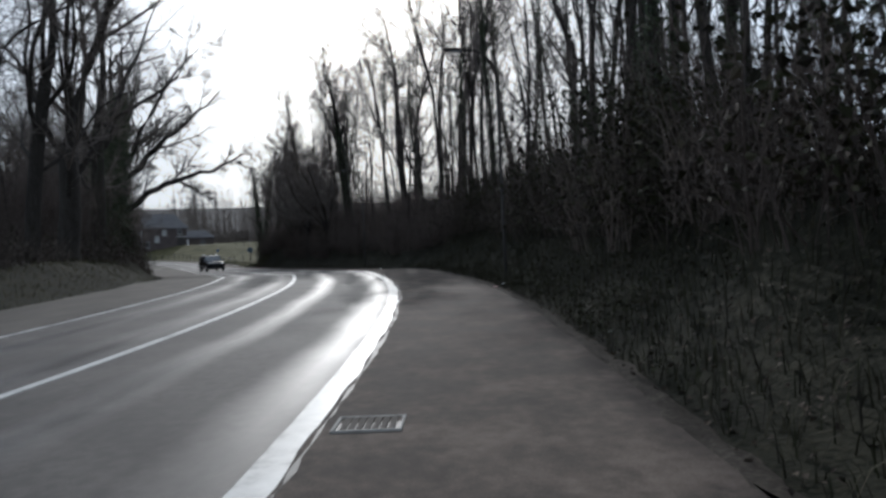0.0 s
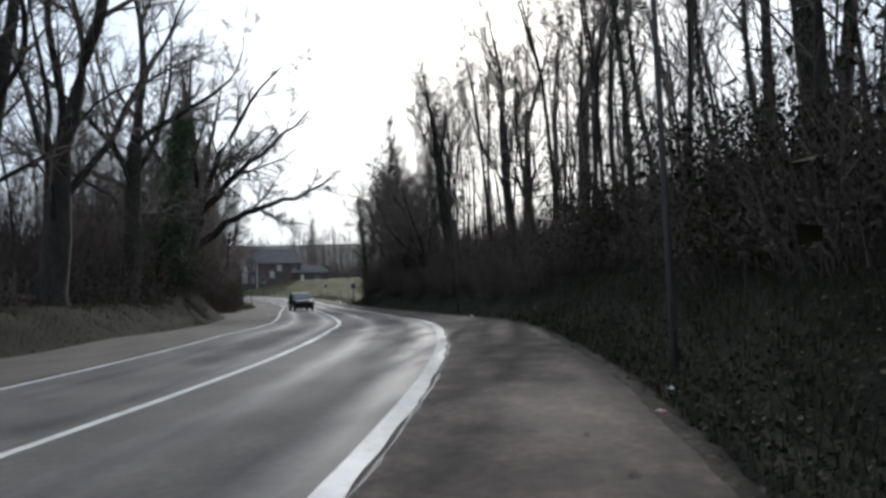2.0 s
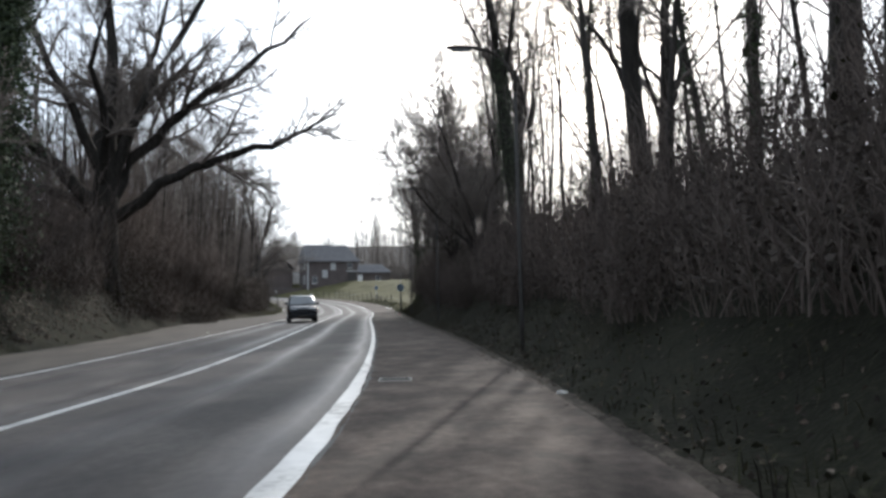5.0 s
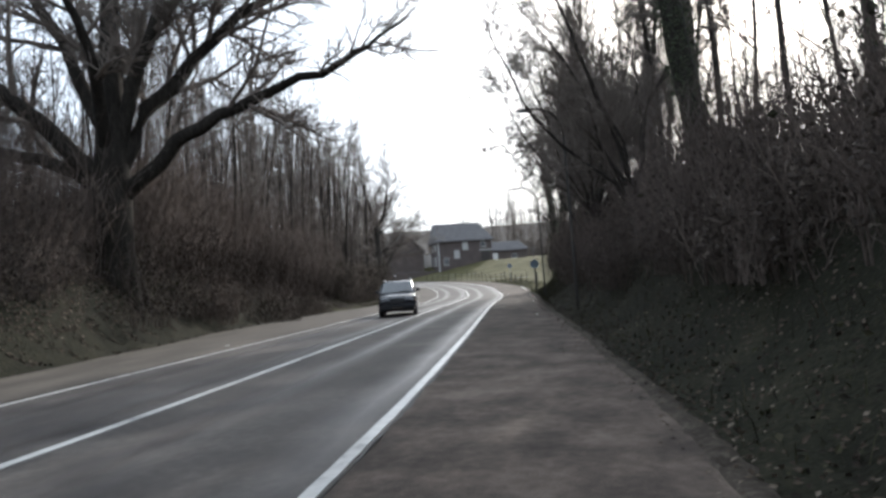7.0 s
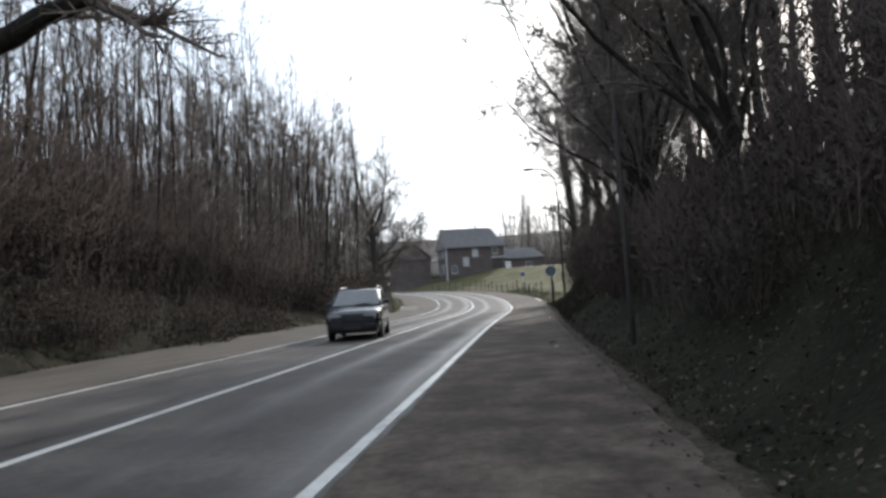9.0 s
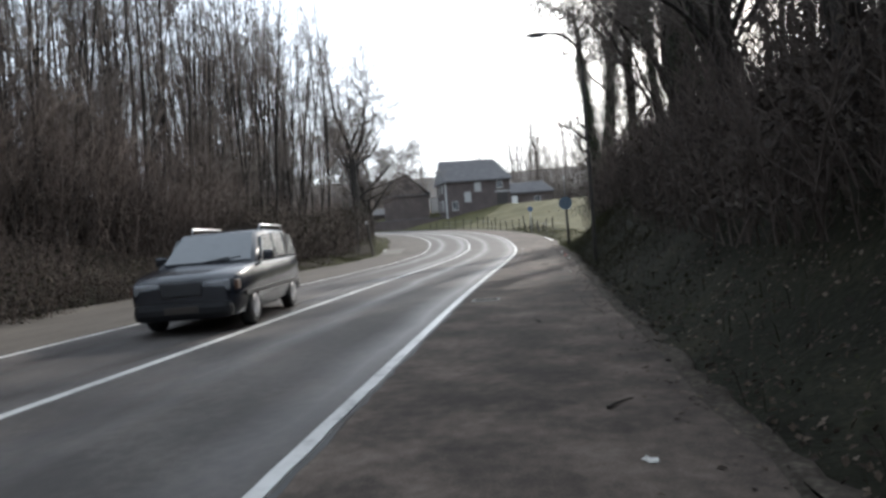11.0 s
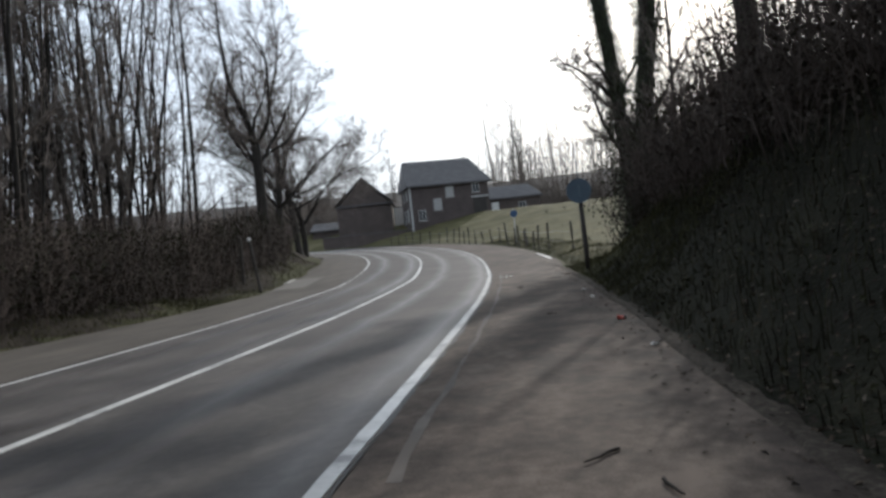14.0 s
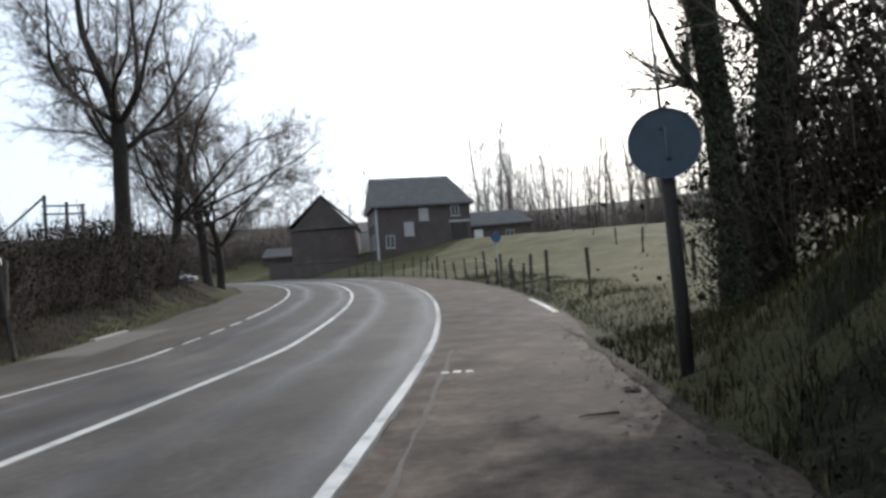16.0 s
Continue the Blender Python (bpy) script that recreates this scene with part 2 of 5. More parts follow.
M_IRON = plain("cast_iron", (0.06, 0.052, 0.045), 0.85, 0.1, 0.2)
M_CONC = surface("pale_concrete", [(0.3, (0.22, 0.21, 0.19)), (0.6, (0.34, 0.33, 0.30)), (0.8, (0.44, 0.43, 0.40))], 4, 0.85, 40, 0.3, 0.005)
M_APRON = surface("worn_concrete", [(0.3, (0.10, 0.092, 0.082)), (0.55, (0.145, 0.133, 0.118)), (0.8, (0.20, 0.185, 0.165))], 1.5, 0.9, 30, 0.3, 0.005, spec=0.2)
M_RED = plain("faded_red_tin", (0.45, 0.07, 0.05), 0.4)
M_PALE = plain("pale_wrapper", (0.62, 0.60, 0.56), 0.5)
M_PINK = plain("pinkish_wrapper", (0.55, 0.33, 0.30), 0.5)


# ---------------------------------------------------------------- plan of the road
# the centre line: curvature (to the left, 1/m) at every 6.36 m from s = -6.36, and its height every 12.72 m
KAPPA = [0.00384, 0.00991, 0.01191, 0.01367, 0.01385, 0.00945, 0.00450, 0.00309, 0.00118, 0.00090, -0.00104, -0.00296, -0.00067, 0.00152, 0.00390, 0.00565, 0.00705, 0.00987, 0.01195, 0.01227, 0.01100, 0.01400, 0.02000, 0.02800, 0.03000, 0.03000, 0.03000, 0.02000, 0.01000, 0.00000]
LEVEL = [-0.470, -0.164, 0.079, -0.038, -0.008, -0.005, 0.025, 0.036, 0.158, 0.758, 1.350, 1.900, 2.400, 2.700, 2.800, 2.800]
DS = 0.8
RS = np.arange(-40.0 - 6.36 + 6.4, 205.0, DS)
_k = np.interp(RS, -6.36 + 6.36 * np.arange(len(KAPPA)), KAPPA)
_i0 = int(np.argmin(np.abs(RS + 6.36)))
RT = np.concatenate([[0], np.cumsum((_k[1:] + _k[:-1]) / 2 * DS)])
RT += 0.03594 - RT[_i0]
_tm = (RT[1:] + RT[:-1]) / 2
RX = np.concatenate([[0], np.cumsum(-np.sin(_tm) * DS)])
RY = np.concatenate([[0], np.cumsum(np.cos(_tm) * DS)])
RX += -4.347 - RX[_i0]
RY += 3.476 - RY[_i0]
RZ = np.interp(RS, -6.36 + 12.72 * np.arange(len(LEVEL)), LEVEL)

LANE = 3.02  # centre line to edge line
EDGE_R = 5.55  # outer edge of the cycle path on the wooded side


def left_edge(s):
    return np.interp(s, [-40, 40, 46, 50, 56, 62, 74, 79, 86, 91, 104, 109, 125, 205], [6.4, 6.2, 6.5, 6.9, 7.8, 8.3, 8.4, 7.6, 6.9, 6.5, 6.3, 6.6, 5.7, 5.6])


def at(s, off, up=0.0):
    """The point off metres to the right of the centre line at s, up above the road's level."""
    th = float(np.interp(s, RS, RT))
    return Vector((float(np.interp(s, RS, RX)) + off * math.cos(th), float(np.interp(s, RS, RY)) + off * math.sin(th), float(np.interp(s, RS, RZ)) + up))


def along(s):
    return float(np.interp(s, RS, RT))


def road_coords(x, y):
    """s and offset of points of the plan, from the nearest place of the centre line."""
    x, y = np.atleast_1d(np.asarray(x, float)), np.atleast_1d(np.asarray(y, float))
    s, off, z = np.empty_like(x), np.empty_like(x), np.empty_like(x)
    for i in range(0, len(x), 20000):
        a, b = x[i : i + 20000, None], y[i : i + 20000, None]
        k = ((a - RX) ** 2 + (b - RY) ** 2).argmin(1)
        dx, dy = a[:, 0] - RX[k], b[:, 0] - RY[k]
        t = -np.sin(RT[k]) * dx + np.cos(RT[k]) * dy
        s[i : i + 20000] = RS[k] + t.clip(-DS, DS)
        o = np.cos(RT[k]) * dx + np.sin(RT[k]) * dy
        far = np.hypot(dx, dy)
        off[i : i + 20000] = np.where(np.abs(t) > 3, np.sign(o) * far, o)
        z[i : i + 20000] = RZ[k]
    return s, off, z


def smooth(u):
    u = np.clip(u, 0, 1)
    return u * u * (3 - 2 * u)


def lumps(x, y, f):
    return np.sin(x * f + 1.3 * np.sin(y * f * 0.7)) * np.cos(y * f * 1.1 + np.sin(x * f * 0.6 + 2.0))


def height(x, y):
    """Level of the ground at points of the plan."""
    x, y = np.atleast_1d(np.asarray(x, float)), np.atleast_1d(np.asarray(y, float))
    s, off, zr = road_coords(x, y)
    u = off - (EDGE_R + 0.2)
    bank = np.interp(s, [-40, 16, 38, 53, 82, 88, 95], [1.8, 2.0, 2.5, 2.9, 2.9, 2.4, 0.0])
    wood = bank * smooth(u / 3.6) + 0.13 * np.clip(u - 3.0, 0, 30) * (bank > 0.3)
    open_ = smooth((s - 87) / 8) * (0.12 * smooth(u / 1.6) + (0.09 + 0.15 * smooth((s - 110) / 30)) * np.clip(u - 1.0, 0, 12) + 0.03 * np.clip(u - 13, 0, 60))
    right = wood * (1 - smooth((s - 88.5) / 6)) + open_
    v = -off - left_edge(s) - 0.2
    bl = np.interp(s, [-40, 8, 36, 44, 60, 68, 76, 84, 92, 97, 103, 113, 135], [0.9, 0.9, 1.2, 2.4, 2.5, 2.0, 1.2, 0.6, 0.35, 0.3, 0.8, 1.0, 0.7])
    left = bl * smooth(v / 2.2) + 0.02 * np.clip(v - 2, 0, 60)
    rough = (0.10 * lumps(x, y, 0.9) + 0.05 * lumps(y, x, 2.3)) * smooth(np.maximum(u, v) / 1.5)
    far = np.hypot(x + 42, y - 88)
    hill = 46 * smooth((far - 170) / 420) * smooth((y - 60) / 200)
    return zr - 0.07 + np.where(off > 0, right, left) + rough + hill


def ground_z(x, y):
    return float(height(x, y)[0])


# ---------------------------------------------------------------- mesh helpers
def mesh(name, verts, faces, mats=(), smooth_faces=False, uv=None, index=None):
    me = bpy.data.meshes.new(name)
    me.from_pydata([tuple(map(float, v)) for v in verts] if not isinstance(verts, np.ndarray) else verts.tolist(), [], faces if isinstance(faces, list) else faces.tolist())
    for m in mats:
        me.materials.append(m)
    if smooth_faces:
        me.polygons.foreach_set("use_smooth", [True] * len(me.polygons))
    if index is not None:
        me.polygons.foreach_set("material_index", np.asarray(index, np.int32))
    if uv is not None:
        lay = me.uv_layers.new(name="UVMap")
        li = np.empty(len(me.loops), np.int32)
        me.loops.foreach_get("vertex_index", li)
        lay.data.foreach_set("uv", np.asarray(uv, np.float32)[li].ravel())
    me.update()
    return me


def empty(name, m=None):
    ob = new(name)
    ob.empty_display_size = 0.2
    if m is not None:
        ob.matrix_basis = m
    return ob


def hang(ob, parent):
    ob.parent = parent
    return ob


def part(name, bm, material, parent, label=""):
    me = bpy.data.meshes.new(name)
    bm.to_mesh(me)
    bm.free()
    me.materials.append(material)
    ob = hang(new(name, me), parent)
    return tagged(ob, label)


def bm_box(bm, lo, hi, bevel=0.0, m=None):
    """A box from lo to hi, its edges rounded."""
    got = bmesh.ops.create_cube(bm, size=1)["verts"]
    for v in got:
        v.co = Vector([lo[i] + (v.co[i] + 0.5) * (hi[i] - lo[i]) for i in range(3)])
    if bevel:
        edges = list({e for v in got for e in v.link_edges})
        res = bmesh.ops.bevel(bm, geom=edges, offset=bevel, segments=2, affect="EDGES", profile=0.5)
        got = list({v for f in res["faces"] for v in f.verts} | {v for v in got if v.is_valid})
    if m is not None:
        bmesh.ops.transform(bm, matrix=m, verts=[v for v in got if v.is_valid])
    return got


def box(name, lo, hi, material, parent, label="", bevel=0.01, m=None):
    bm = bmesh.new()
    bm_box(bm, lo, hi, bevel, m)
    return part(name, bm, material, parent, label)


def bm_tube(bm, pts, radii, sides=8, cap=True):
    """A tapered tube along points."""
    rings = []
    for i, p in enumerate(pts):
        d = (Vector(pts[min(i + 1, len(pts) - 1)]) - Vector(pts[max(i - 1, 0)])).normalized()
        q = d.to_track_quat("Z", "Y")
        rings.append([bm.verts.new(Vector(p) + q @ Vector((radii[i] * math.cos(2 * math.pi * k / sides), radii[i] * math.sin(2 * math.pi * k / sides), 0))) for k in range(sides)])
    for a, b in zip(rings, rings[1:]):
        for k in range(sides):
            bm.faces.new((a[k], a[(k + 1) % sides], b[(k + 1) % sides], b[k]))
    if cap:
        bm.faces.new(rings[0][::-1])
        bm.faces.new(rings[-1])


def tube(name, pts, radii, material, parent, sides=8, label=""):
    bm = bmesh.new()
    bm_tube(bm, pts, radii if isinstance(radii, (list, tuple)) else [radii] * len(pts), sides)
    for f in bm.faces:
        f.smooth = len(f.verts) == 4
    return part(name, bm, material, parent, label)


def unit_rows(v):
    return v / (np.linalg.norm(v, axis=1, keepdims=True) + 1e-9)


class Tubes:
    """Gathers many tapered tubes and makes one mesh of them."""

    def __init__(self):
        self.items, self.spikes = [], []

    def add(self, pts, radii, sides):
        self.items.append((np.asarray(pts, float), np.asarray(radii, float), sides))

    def spike(self, a, b, r):
        """A twig: a three-sided cone from a to b."""
        self.spikes.append((*a, *b, r))

    def cones(self, first):
        """Corners and faces of the twigs, numbered from first."""
        q = np.array(self.spikes)
        a, b, r = q[:, :3], q[:, 3:6], q[:, 6:]
        d = unit_rows(b - a)
        u = unit_rows(np.cross(d, np.where(np.abs(d[:, 2:]) > 0.9, [[1.0, 0, 0]], [[0, 0, 1.0]])))
        w = np.cross(d, u)
        v = np.stack([a + r * u, a - 0.5 * r * u + 0.87 * r * w, a - 0.5 * r * u - 0.87 * r * w, b], 1).reshape(-1, 3)
        k = first + 4 * np.arange(len(q))[:, None]
        return v, np.concatenate([k + [0, 1, 3], k + [1, 2, 3], k + [2, 0, 3]])

    def arrays(self):
        kinds = collections.defaultdict(list)
        for p, r, sides in self.items:
            kinds[(len(p), sides)].append((p, r))
        vs, fs, n = [], [], 0
        for (m, sides), got in kinds.items():
            p, r = np.stack([g[0] for g in got]), np.stack([g[1] for g in got])
            d = np.empty_like(p)
            d[:, 1:-1] = p[:, 2:] - p[:, :-2]
            d[:, 0], d[:, -1] = p[:, 1] - p[:, 0], p[:, -1] - p[:, -2]
            d /= np.linalg.norm(d, axis=2, keepdims=True) + 1e-9
            ref = np.where(np.abs(d[..., 2:3]) > 0.9, [[[1.0, 0, 0]]], [[[0, 0, 1.0]]])
            a = np.cross(d, ref)
            a /= np.linalg.norm(a, axis=2, keepdims=True) + 1e-9
            b = np.cross(d, a)
            ang = 2 * np.pi * np.arange(sides) / sides
            ring = p[:, :, None] + r[:, :, None, None] * (np.cos(ang)[:, None] * a[:, :, None] + np.sin(ang)[:, None] * b[:, :, None])
            vs.append(ring.reshape(-1, 3))
            k = np.arange(sides)
            one = np.concatenate([np.stack([i * sides + k, i * sides + (k + 1) % sides, (i + 1) * sides + (k + 1) % sides, (i + 1) * sides + k], 1) for i in range(m - 1)])
            fs.append((one[None] + (n + m * sides * np.arange(len(got)))[:, None, None]).reshape(-1, 4))
            n += len(got) * m * sides
        return np.concatenate(vs), np.concatenate(fs)

    def mesh(self, name, material):
        v, f = self.arrays()
        f = f.tolist()
        if self.spikes:
            tv, tf = self.cones(len(v))
            v, f = np.concatenate([v, tv]), f + tf.tolist()
        return mesh(name, v, f, [material], True)


def leaves(name, pos, normal, size, material, rng, length=1.3, small=False):
    """Many small folded leaves, one after another, in one mesh."""
    n = len(pos)
    normal = normal / (np.linalg.norm(normal, axis=1, keepdims=True) + 1e-9)
    t = rng.normal(size=(n, 3))
    t -= normal * (t * normal).sum(1, keepdims=True)
    t /= np.linalg.norm(t, axis=1, keepdims=True) + 1e-9
    b = np.cross(normal, t)
    s = np.asarray(size).reshape(-1, 1) * np.ones((n, 1))
    root, tip = pos - t * s * length * 0.5, pos + t * s * length * 0.5
    l, r = pos + b * s * 0.45 + normal * s * 0.18, pos - b * s * 0.45 + normal * s * 0.18
    if small:  # one three-cornered blade each
        return mesh(name, np.stack([root, tip, l + (l - r) * 0.3], 1).reshape(-1, 3), 3 * np.arange(n)[:, None] + np.arange(3)[None], [material])
    v = np.stack([root, l, tip, r], 1).reshape(-1, 3)
    k = 4 * np.arange(n)[:, None]
    f = np.concatenate([k + [0, 2, 1], k + [0, 3, 2]])
    return mesh(name, v, f, [material])


# ---------------------------------------------------------------- ground and road
def axis_lines(lo, hi, step, reach):
    core = np.arange(lo, hi + step / 2, step)
    out, g, d = [], 0.0, step
    while g < reach:
        d *= 1.35
        g += d
        out.append(g)
    out = np.array(out)
    return np.concatenate([lo - out[::-1], core, core[-1] + out])


def build_ground():
    gx, gy = axis_lines(-100, 36, 0.75, 1800), axis_lines(-22, 150, 0.75, 2200)
    X, Y = np.meshgrid(gx, gy)
    x, y = X.ravel(), Y.ravel()
    z = height(x, y)
    nx, ny = len(gx), len(gy)
    k = (np.arange(ny - 1)[:, None] * nx + np.arange(nx - 1)[None]).ravel()
    f = np.stack([k, k + 1, k + nx + 1, k + nx], 1)
    cx, cy = x[f].mean(1), y[f].mean(1)
    s, off, _ = road_coords(cx, cy)
    wob = 1.2 * lumps(cx, cy, 0.5)
    idx = np.zeros(len(f), np.int32)  # soil
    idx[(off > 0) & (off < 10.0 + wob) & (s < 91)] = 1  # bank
    idx[(off < 0) & (-off < left_edge(s) + 0.9 + 0.4 * wob) & (s > 74)] = 2
    # far verge takes the bank turf too, its colour darkened for shade
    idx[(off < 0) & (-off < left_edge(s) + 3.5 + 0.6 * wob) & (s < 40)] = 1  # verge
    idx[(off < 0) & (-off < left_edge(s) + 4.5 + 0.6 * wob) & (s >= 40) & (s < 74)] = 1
    idx[(off > 0) & (s > 89 + 0.3 * wob)] = 3  # meadow
    idx[(off > 0) & (off < 7.0) & (s > 87)] = 2
    idx[(off < -16 - 2 * wob) & (s < 28)] = 3
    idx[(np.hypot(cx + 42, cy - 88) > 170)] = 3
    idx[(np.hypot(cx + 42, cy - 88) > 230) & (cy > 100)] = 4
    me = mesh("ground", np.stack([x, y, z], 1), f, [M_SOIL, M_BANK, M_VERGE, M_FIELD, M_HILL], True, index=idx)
    tagged(new("ground", me), "uneven ground of woodland soil, grassy verges and meadow", "ground", kind="structure")


def strip(name, s0, s1, lo, hi, top, thick, material, label, category, step=1.0, ragged=0.0, seed=1):
    """A band of the road from offset lo to hi (numbers or functions of s), with a top, sides and thickness."""
    rng = np.random.default_rng(seed)
    n = max(2, int((s1 - s0) / step) + 1)
    ss = np.linspace(s0, s1, n)
    a = np.array([lo(s) if callable(lo) else lo for s in ss]) + ragged * rng.normal(size=n)
    b = np.array([hi(s) if callable(hi) else hi for s in ss]) + ragged * rng.normal(size=n)
    th, x, y, z = (np.interp(ss, RS, q) for q in (RT, RX, RY, RZ))
    v, uv = [], []
    m = max(1, int(np.ceil((b - a).max() / 1.2)))
    for j in range(m + 1):
        o = a + (b - a) * j / m
        v.append(np.stack([x + o * np.cos(th), y + o * np.sin(th), z + top], 1))
        uv.append(np.stack([ss, o], 1))
    for o in (a, b):
        v.append(np.stack([x + o * np.cos(th), y + o * np.sin(th), z + top - thick], 1))
        uv.append(np.stack([ss, o], 1))
    k = np.arange(n - 1)
    f = [np.stack([j * n + k, (j + 1) * n + k, (j + 1) * n + k + 1, j * n + k + 1], 1) for j in range(m)]
    f.append(np.stack([(m + 1) * n + k, k, k + 1, (m + 1) * n + k + 1], 1))
    f.append(np.stack([m * n + k, (m + 2) * n + k, (m + 2) * n + k + 1, m * n + k + 1], 1))
    f = np.concatenate(f).tolist()
    for e in (0, n - 1):
        f.append([j * n + e for j in range(m + 1)] + [(m + 2) * n + e, (m + 1) * n + e])
    me = mesh(name, np.concatenate(v), f, [material], uv=np.concatenate(uv))
    return tagged(new(name, me), label, category, kind="structure")


def build_road():
    strip("road", -38, 200, -3.2, 3.137, 0.0, 0.12, M_ROAD, "grey asphalt carriageway with polished wheel tracks", "road")
    strip("cycle_path", -38, 200, 3.14, lambda s: EDGE_R + 0.02 * math.sin(s * 0.9) + 0.015 * math.sin(s * 2.7 + 1) + float(smooth((s - 91) / 6) * (1 - smooth((s - 118) / 10))) * 0.55, 0.006, 0.12, M_PATH, "patchy brown asphalt cycle path beside the bank", "pavement", 0.7, 0.012, 2)
    strip("far_pavement", -38, 200, lambda s: -float(left_edge(s)) - 0.08 * math.sin(s * 0.7), -3.214, 0.006, 0.12, M_PATHL, "pale worn asphalt strip across the road", "pavement", 0.9, 0.03, 3)
    strip("edge_line", -38, 200, lambda s: LANE - 0.035, lambda s: LANE + 0.08 + float(smooth((36 - s) / 12)) * (0.10 + 0.025 * math.sin(s * 3.1) * math.sin(s * 1.3)), 0.010, 0.010, M_PAINT, "broad worn white edge line along the cycle path", "road marking", 0.3, 0.003, 4)
    for s0, s1 in [(-38, 101.6)] + [(102.0 + 0.95 * i, 102.6 + 0.95 * i) for i in range(4)] + [(106.0, 200)]:
        strip("centre_line", s0, s1, -0.065, 0.065, 0.005, 0.005, M_PAINT2, "white centre line of the carriageway", "road marking", 1.0, 0.004, 5)
    for s0, s1 in [(-38, 97), (97.7, 98.8), (99.6, 100.8), (101.5, 102.6), (103.4, 200)]:
        strip("far_edge_line", s0, s1, -LANE - 0.05, -LANE + 0.05, 0.005, 0.005, M_PAINT2, "thin white edge line across the road", "road marking", 1.0, 0.004, 6)
    strip("tar_joint", -38, 96, lambda s: 3.125 + 0.105 * float(smooth((36 - s) / 12)) + 0.012 * math.sin(s * 2.1) * math.sin(s * 0.7), lambda s: 3.15 + 0.105 * float(smooth((36 - s) / 12)) + 0.018 * math.sin(s * 1.3 + 1) * math.sin(s * 0.5), 0.0085, 0.004, M_PLASTIC, "dark cracked joint between road and cycle path", "joint", 0.25, 0.012, 12)
    # pale bars at the two side entries, and a worn bar over the path
    strip("entry_bar", 98.3, 102.4, 5.88, 6.03, 0.012, 0.006, M_PAINT, "white painted bar at the field entry", "road marking", 0.5)
    strip("entry_kerb", 100.2, 102.4, -6.5, -6.34, 0.05, 0.12, M_CONC, "pale concrete kerb at a driveway", "kerb", 0.5)
    strip("driveway_apron", 96.8, 102.2, -6.3, -4.9, 0.010, 0.05, M_APRON, "worn concrete apron of a driveway", "driveway", 0.5, 0.03, 9)
    strip("path_bar", 68.15, 68.35, 3.95, 5.2, 0.009, 0.003, M_FADED, "faded pale bar across the cycle path", "road marking", 0.1)
    strip("old_line", 72, 93, lambda s: 3.40 + 0.012 * math.sin(s * 1.1), lambda s: 3.46 + 0.02 * math.sin(s * 2.3), 0.0088, 0.003, M_FADED, "ground-off trace of an old line on the cycle path", "road marking", 0.4, 0.012, 14)
    for i in range(3):
        strip("path_mark", 90.45, 90.57 + 0.05 * (i == 1), 3.40 + 0.16 * i, 3.50 + 0.16 * i, 0.009, 0.003, M_PAINT, "small worn white mark on the cycle path", "road marking", 0.05)


def build_kerb():
    """The low ragged edge of earth and roots between path and bank."""
    rng = np.random.default_rng(11)
    ss = np.arange(-30, 95, 0.22)
    prof = [(-0.05, 0.0), (0.02, 0.008), (0.08, 0.014), (0.15, 0.016), (0.24, 0.0)]
    v = []
    for q, (o, h) in enumerate(prof):
        for s in ss:
            w = 0.02 * math.sin(s * 0.9) + 0.015 * math.sin(s * 2.7 + 1)
            hh = max(0.0, h * (0.8 + 0.5 * math.sin(s * 1.7) * math.sin(s * 0.37))) + 0.006 * rng.normal()
            p = at(s, EDGE_R + w + o + 0.03 * rng.normal(), (hh if 0 < q < 4 else -0.05) + 0.004)
            v.append(tuple(p))
    n = len(ss)
    f = [(q * n + k, q * n + k + 1, (q + 1) * n + k + 1, (q + 1) * n + k) for q in range(len(prof) - 1) for k in range(n - 1)]
    tagged(new("earth_kerb", mesh("earth_kerb", v, f, [M_EARTH], True)), "ragged low edge of dark earth along the path", "kerb", kind="structure")


def scatter(n, s0, s1, lo, hi, rng, lean=1.0):
    """Points on the ground between two offsets, and the ground's normals."""
    s, o = rng.uniform(s0, s1, n), lo + (hi - lo) * rng.uniform(0, 1, n) ** lean
    th = np.interp(s, RS, RT)
    x, y = np.interp(s, RS, RX) + o * np.cos(th), np.interp(s, RS, RY) + o * np.sin(th)
    z = height(x, y)
    nx, ny = (height(x + 0.3, y) - z) / 0.3, (height(x, y + 0.3) - z) / 0.3
    return np.stack([x, y, z], 1), np.stack([-nx, -ny, np.ones(n)], 1)


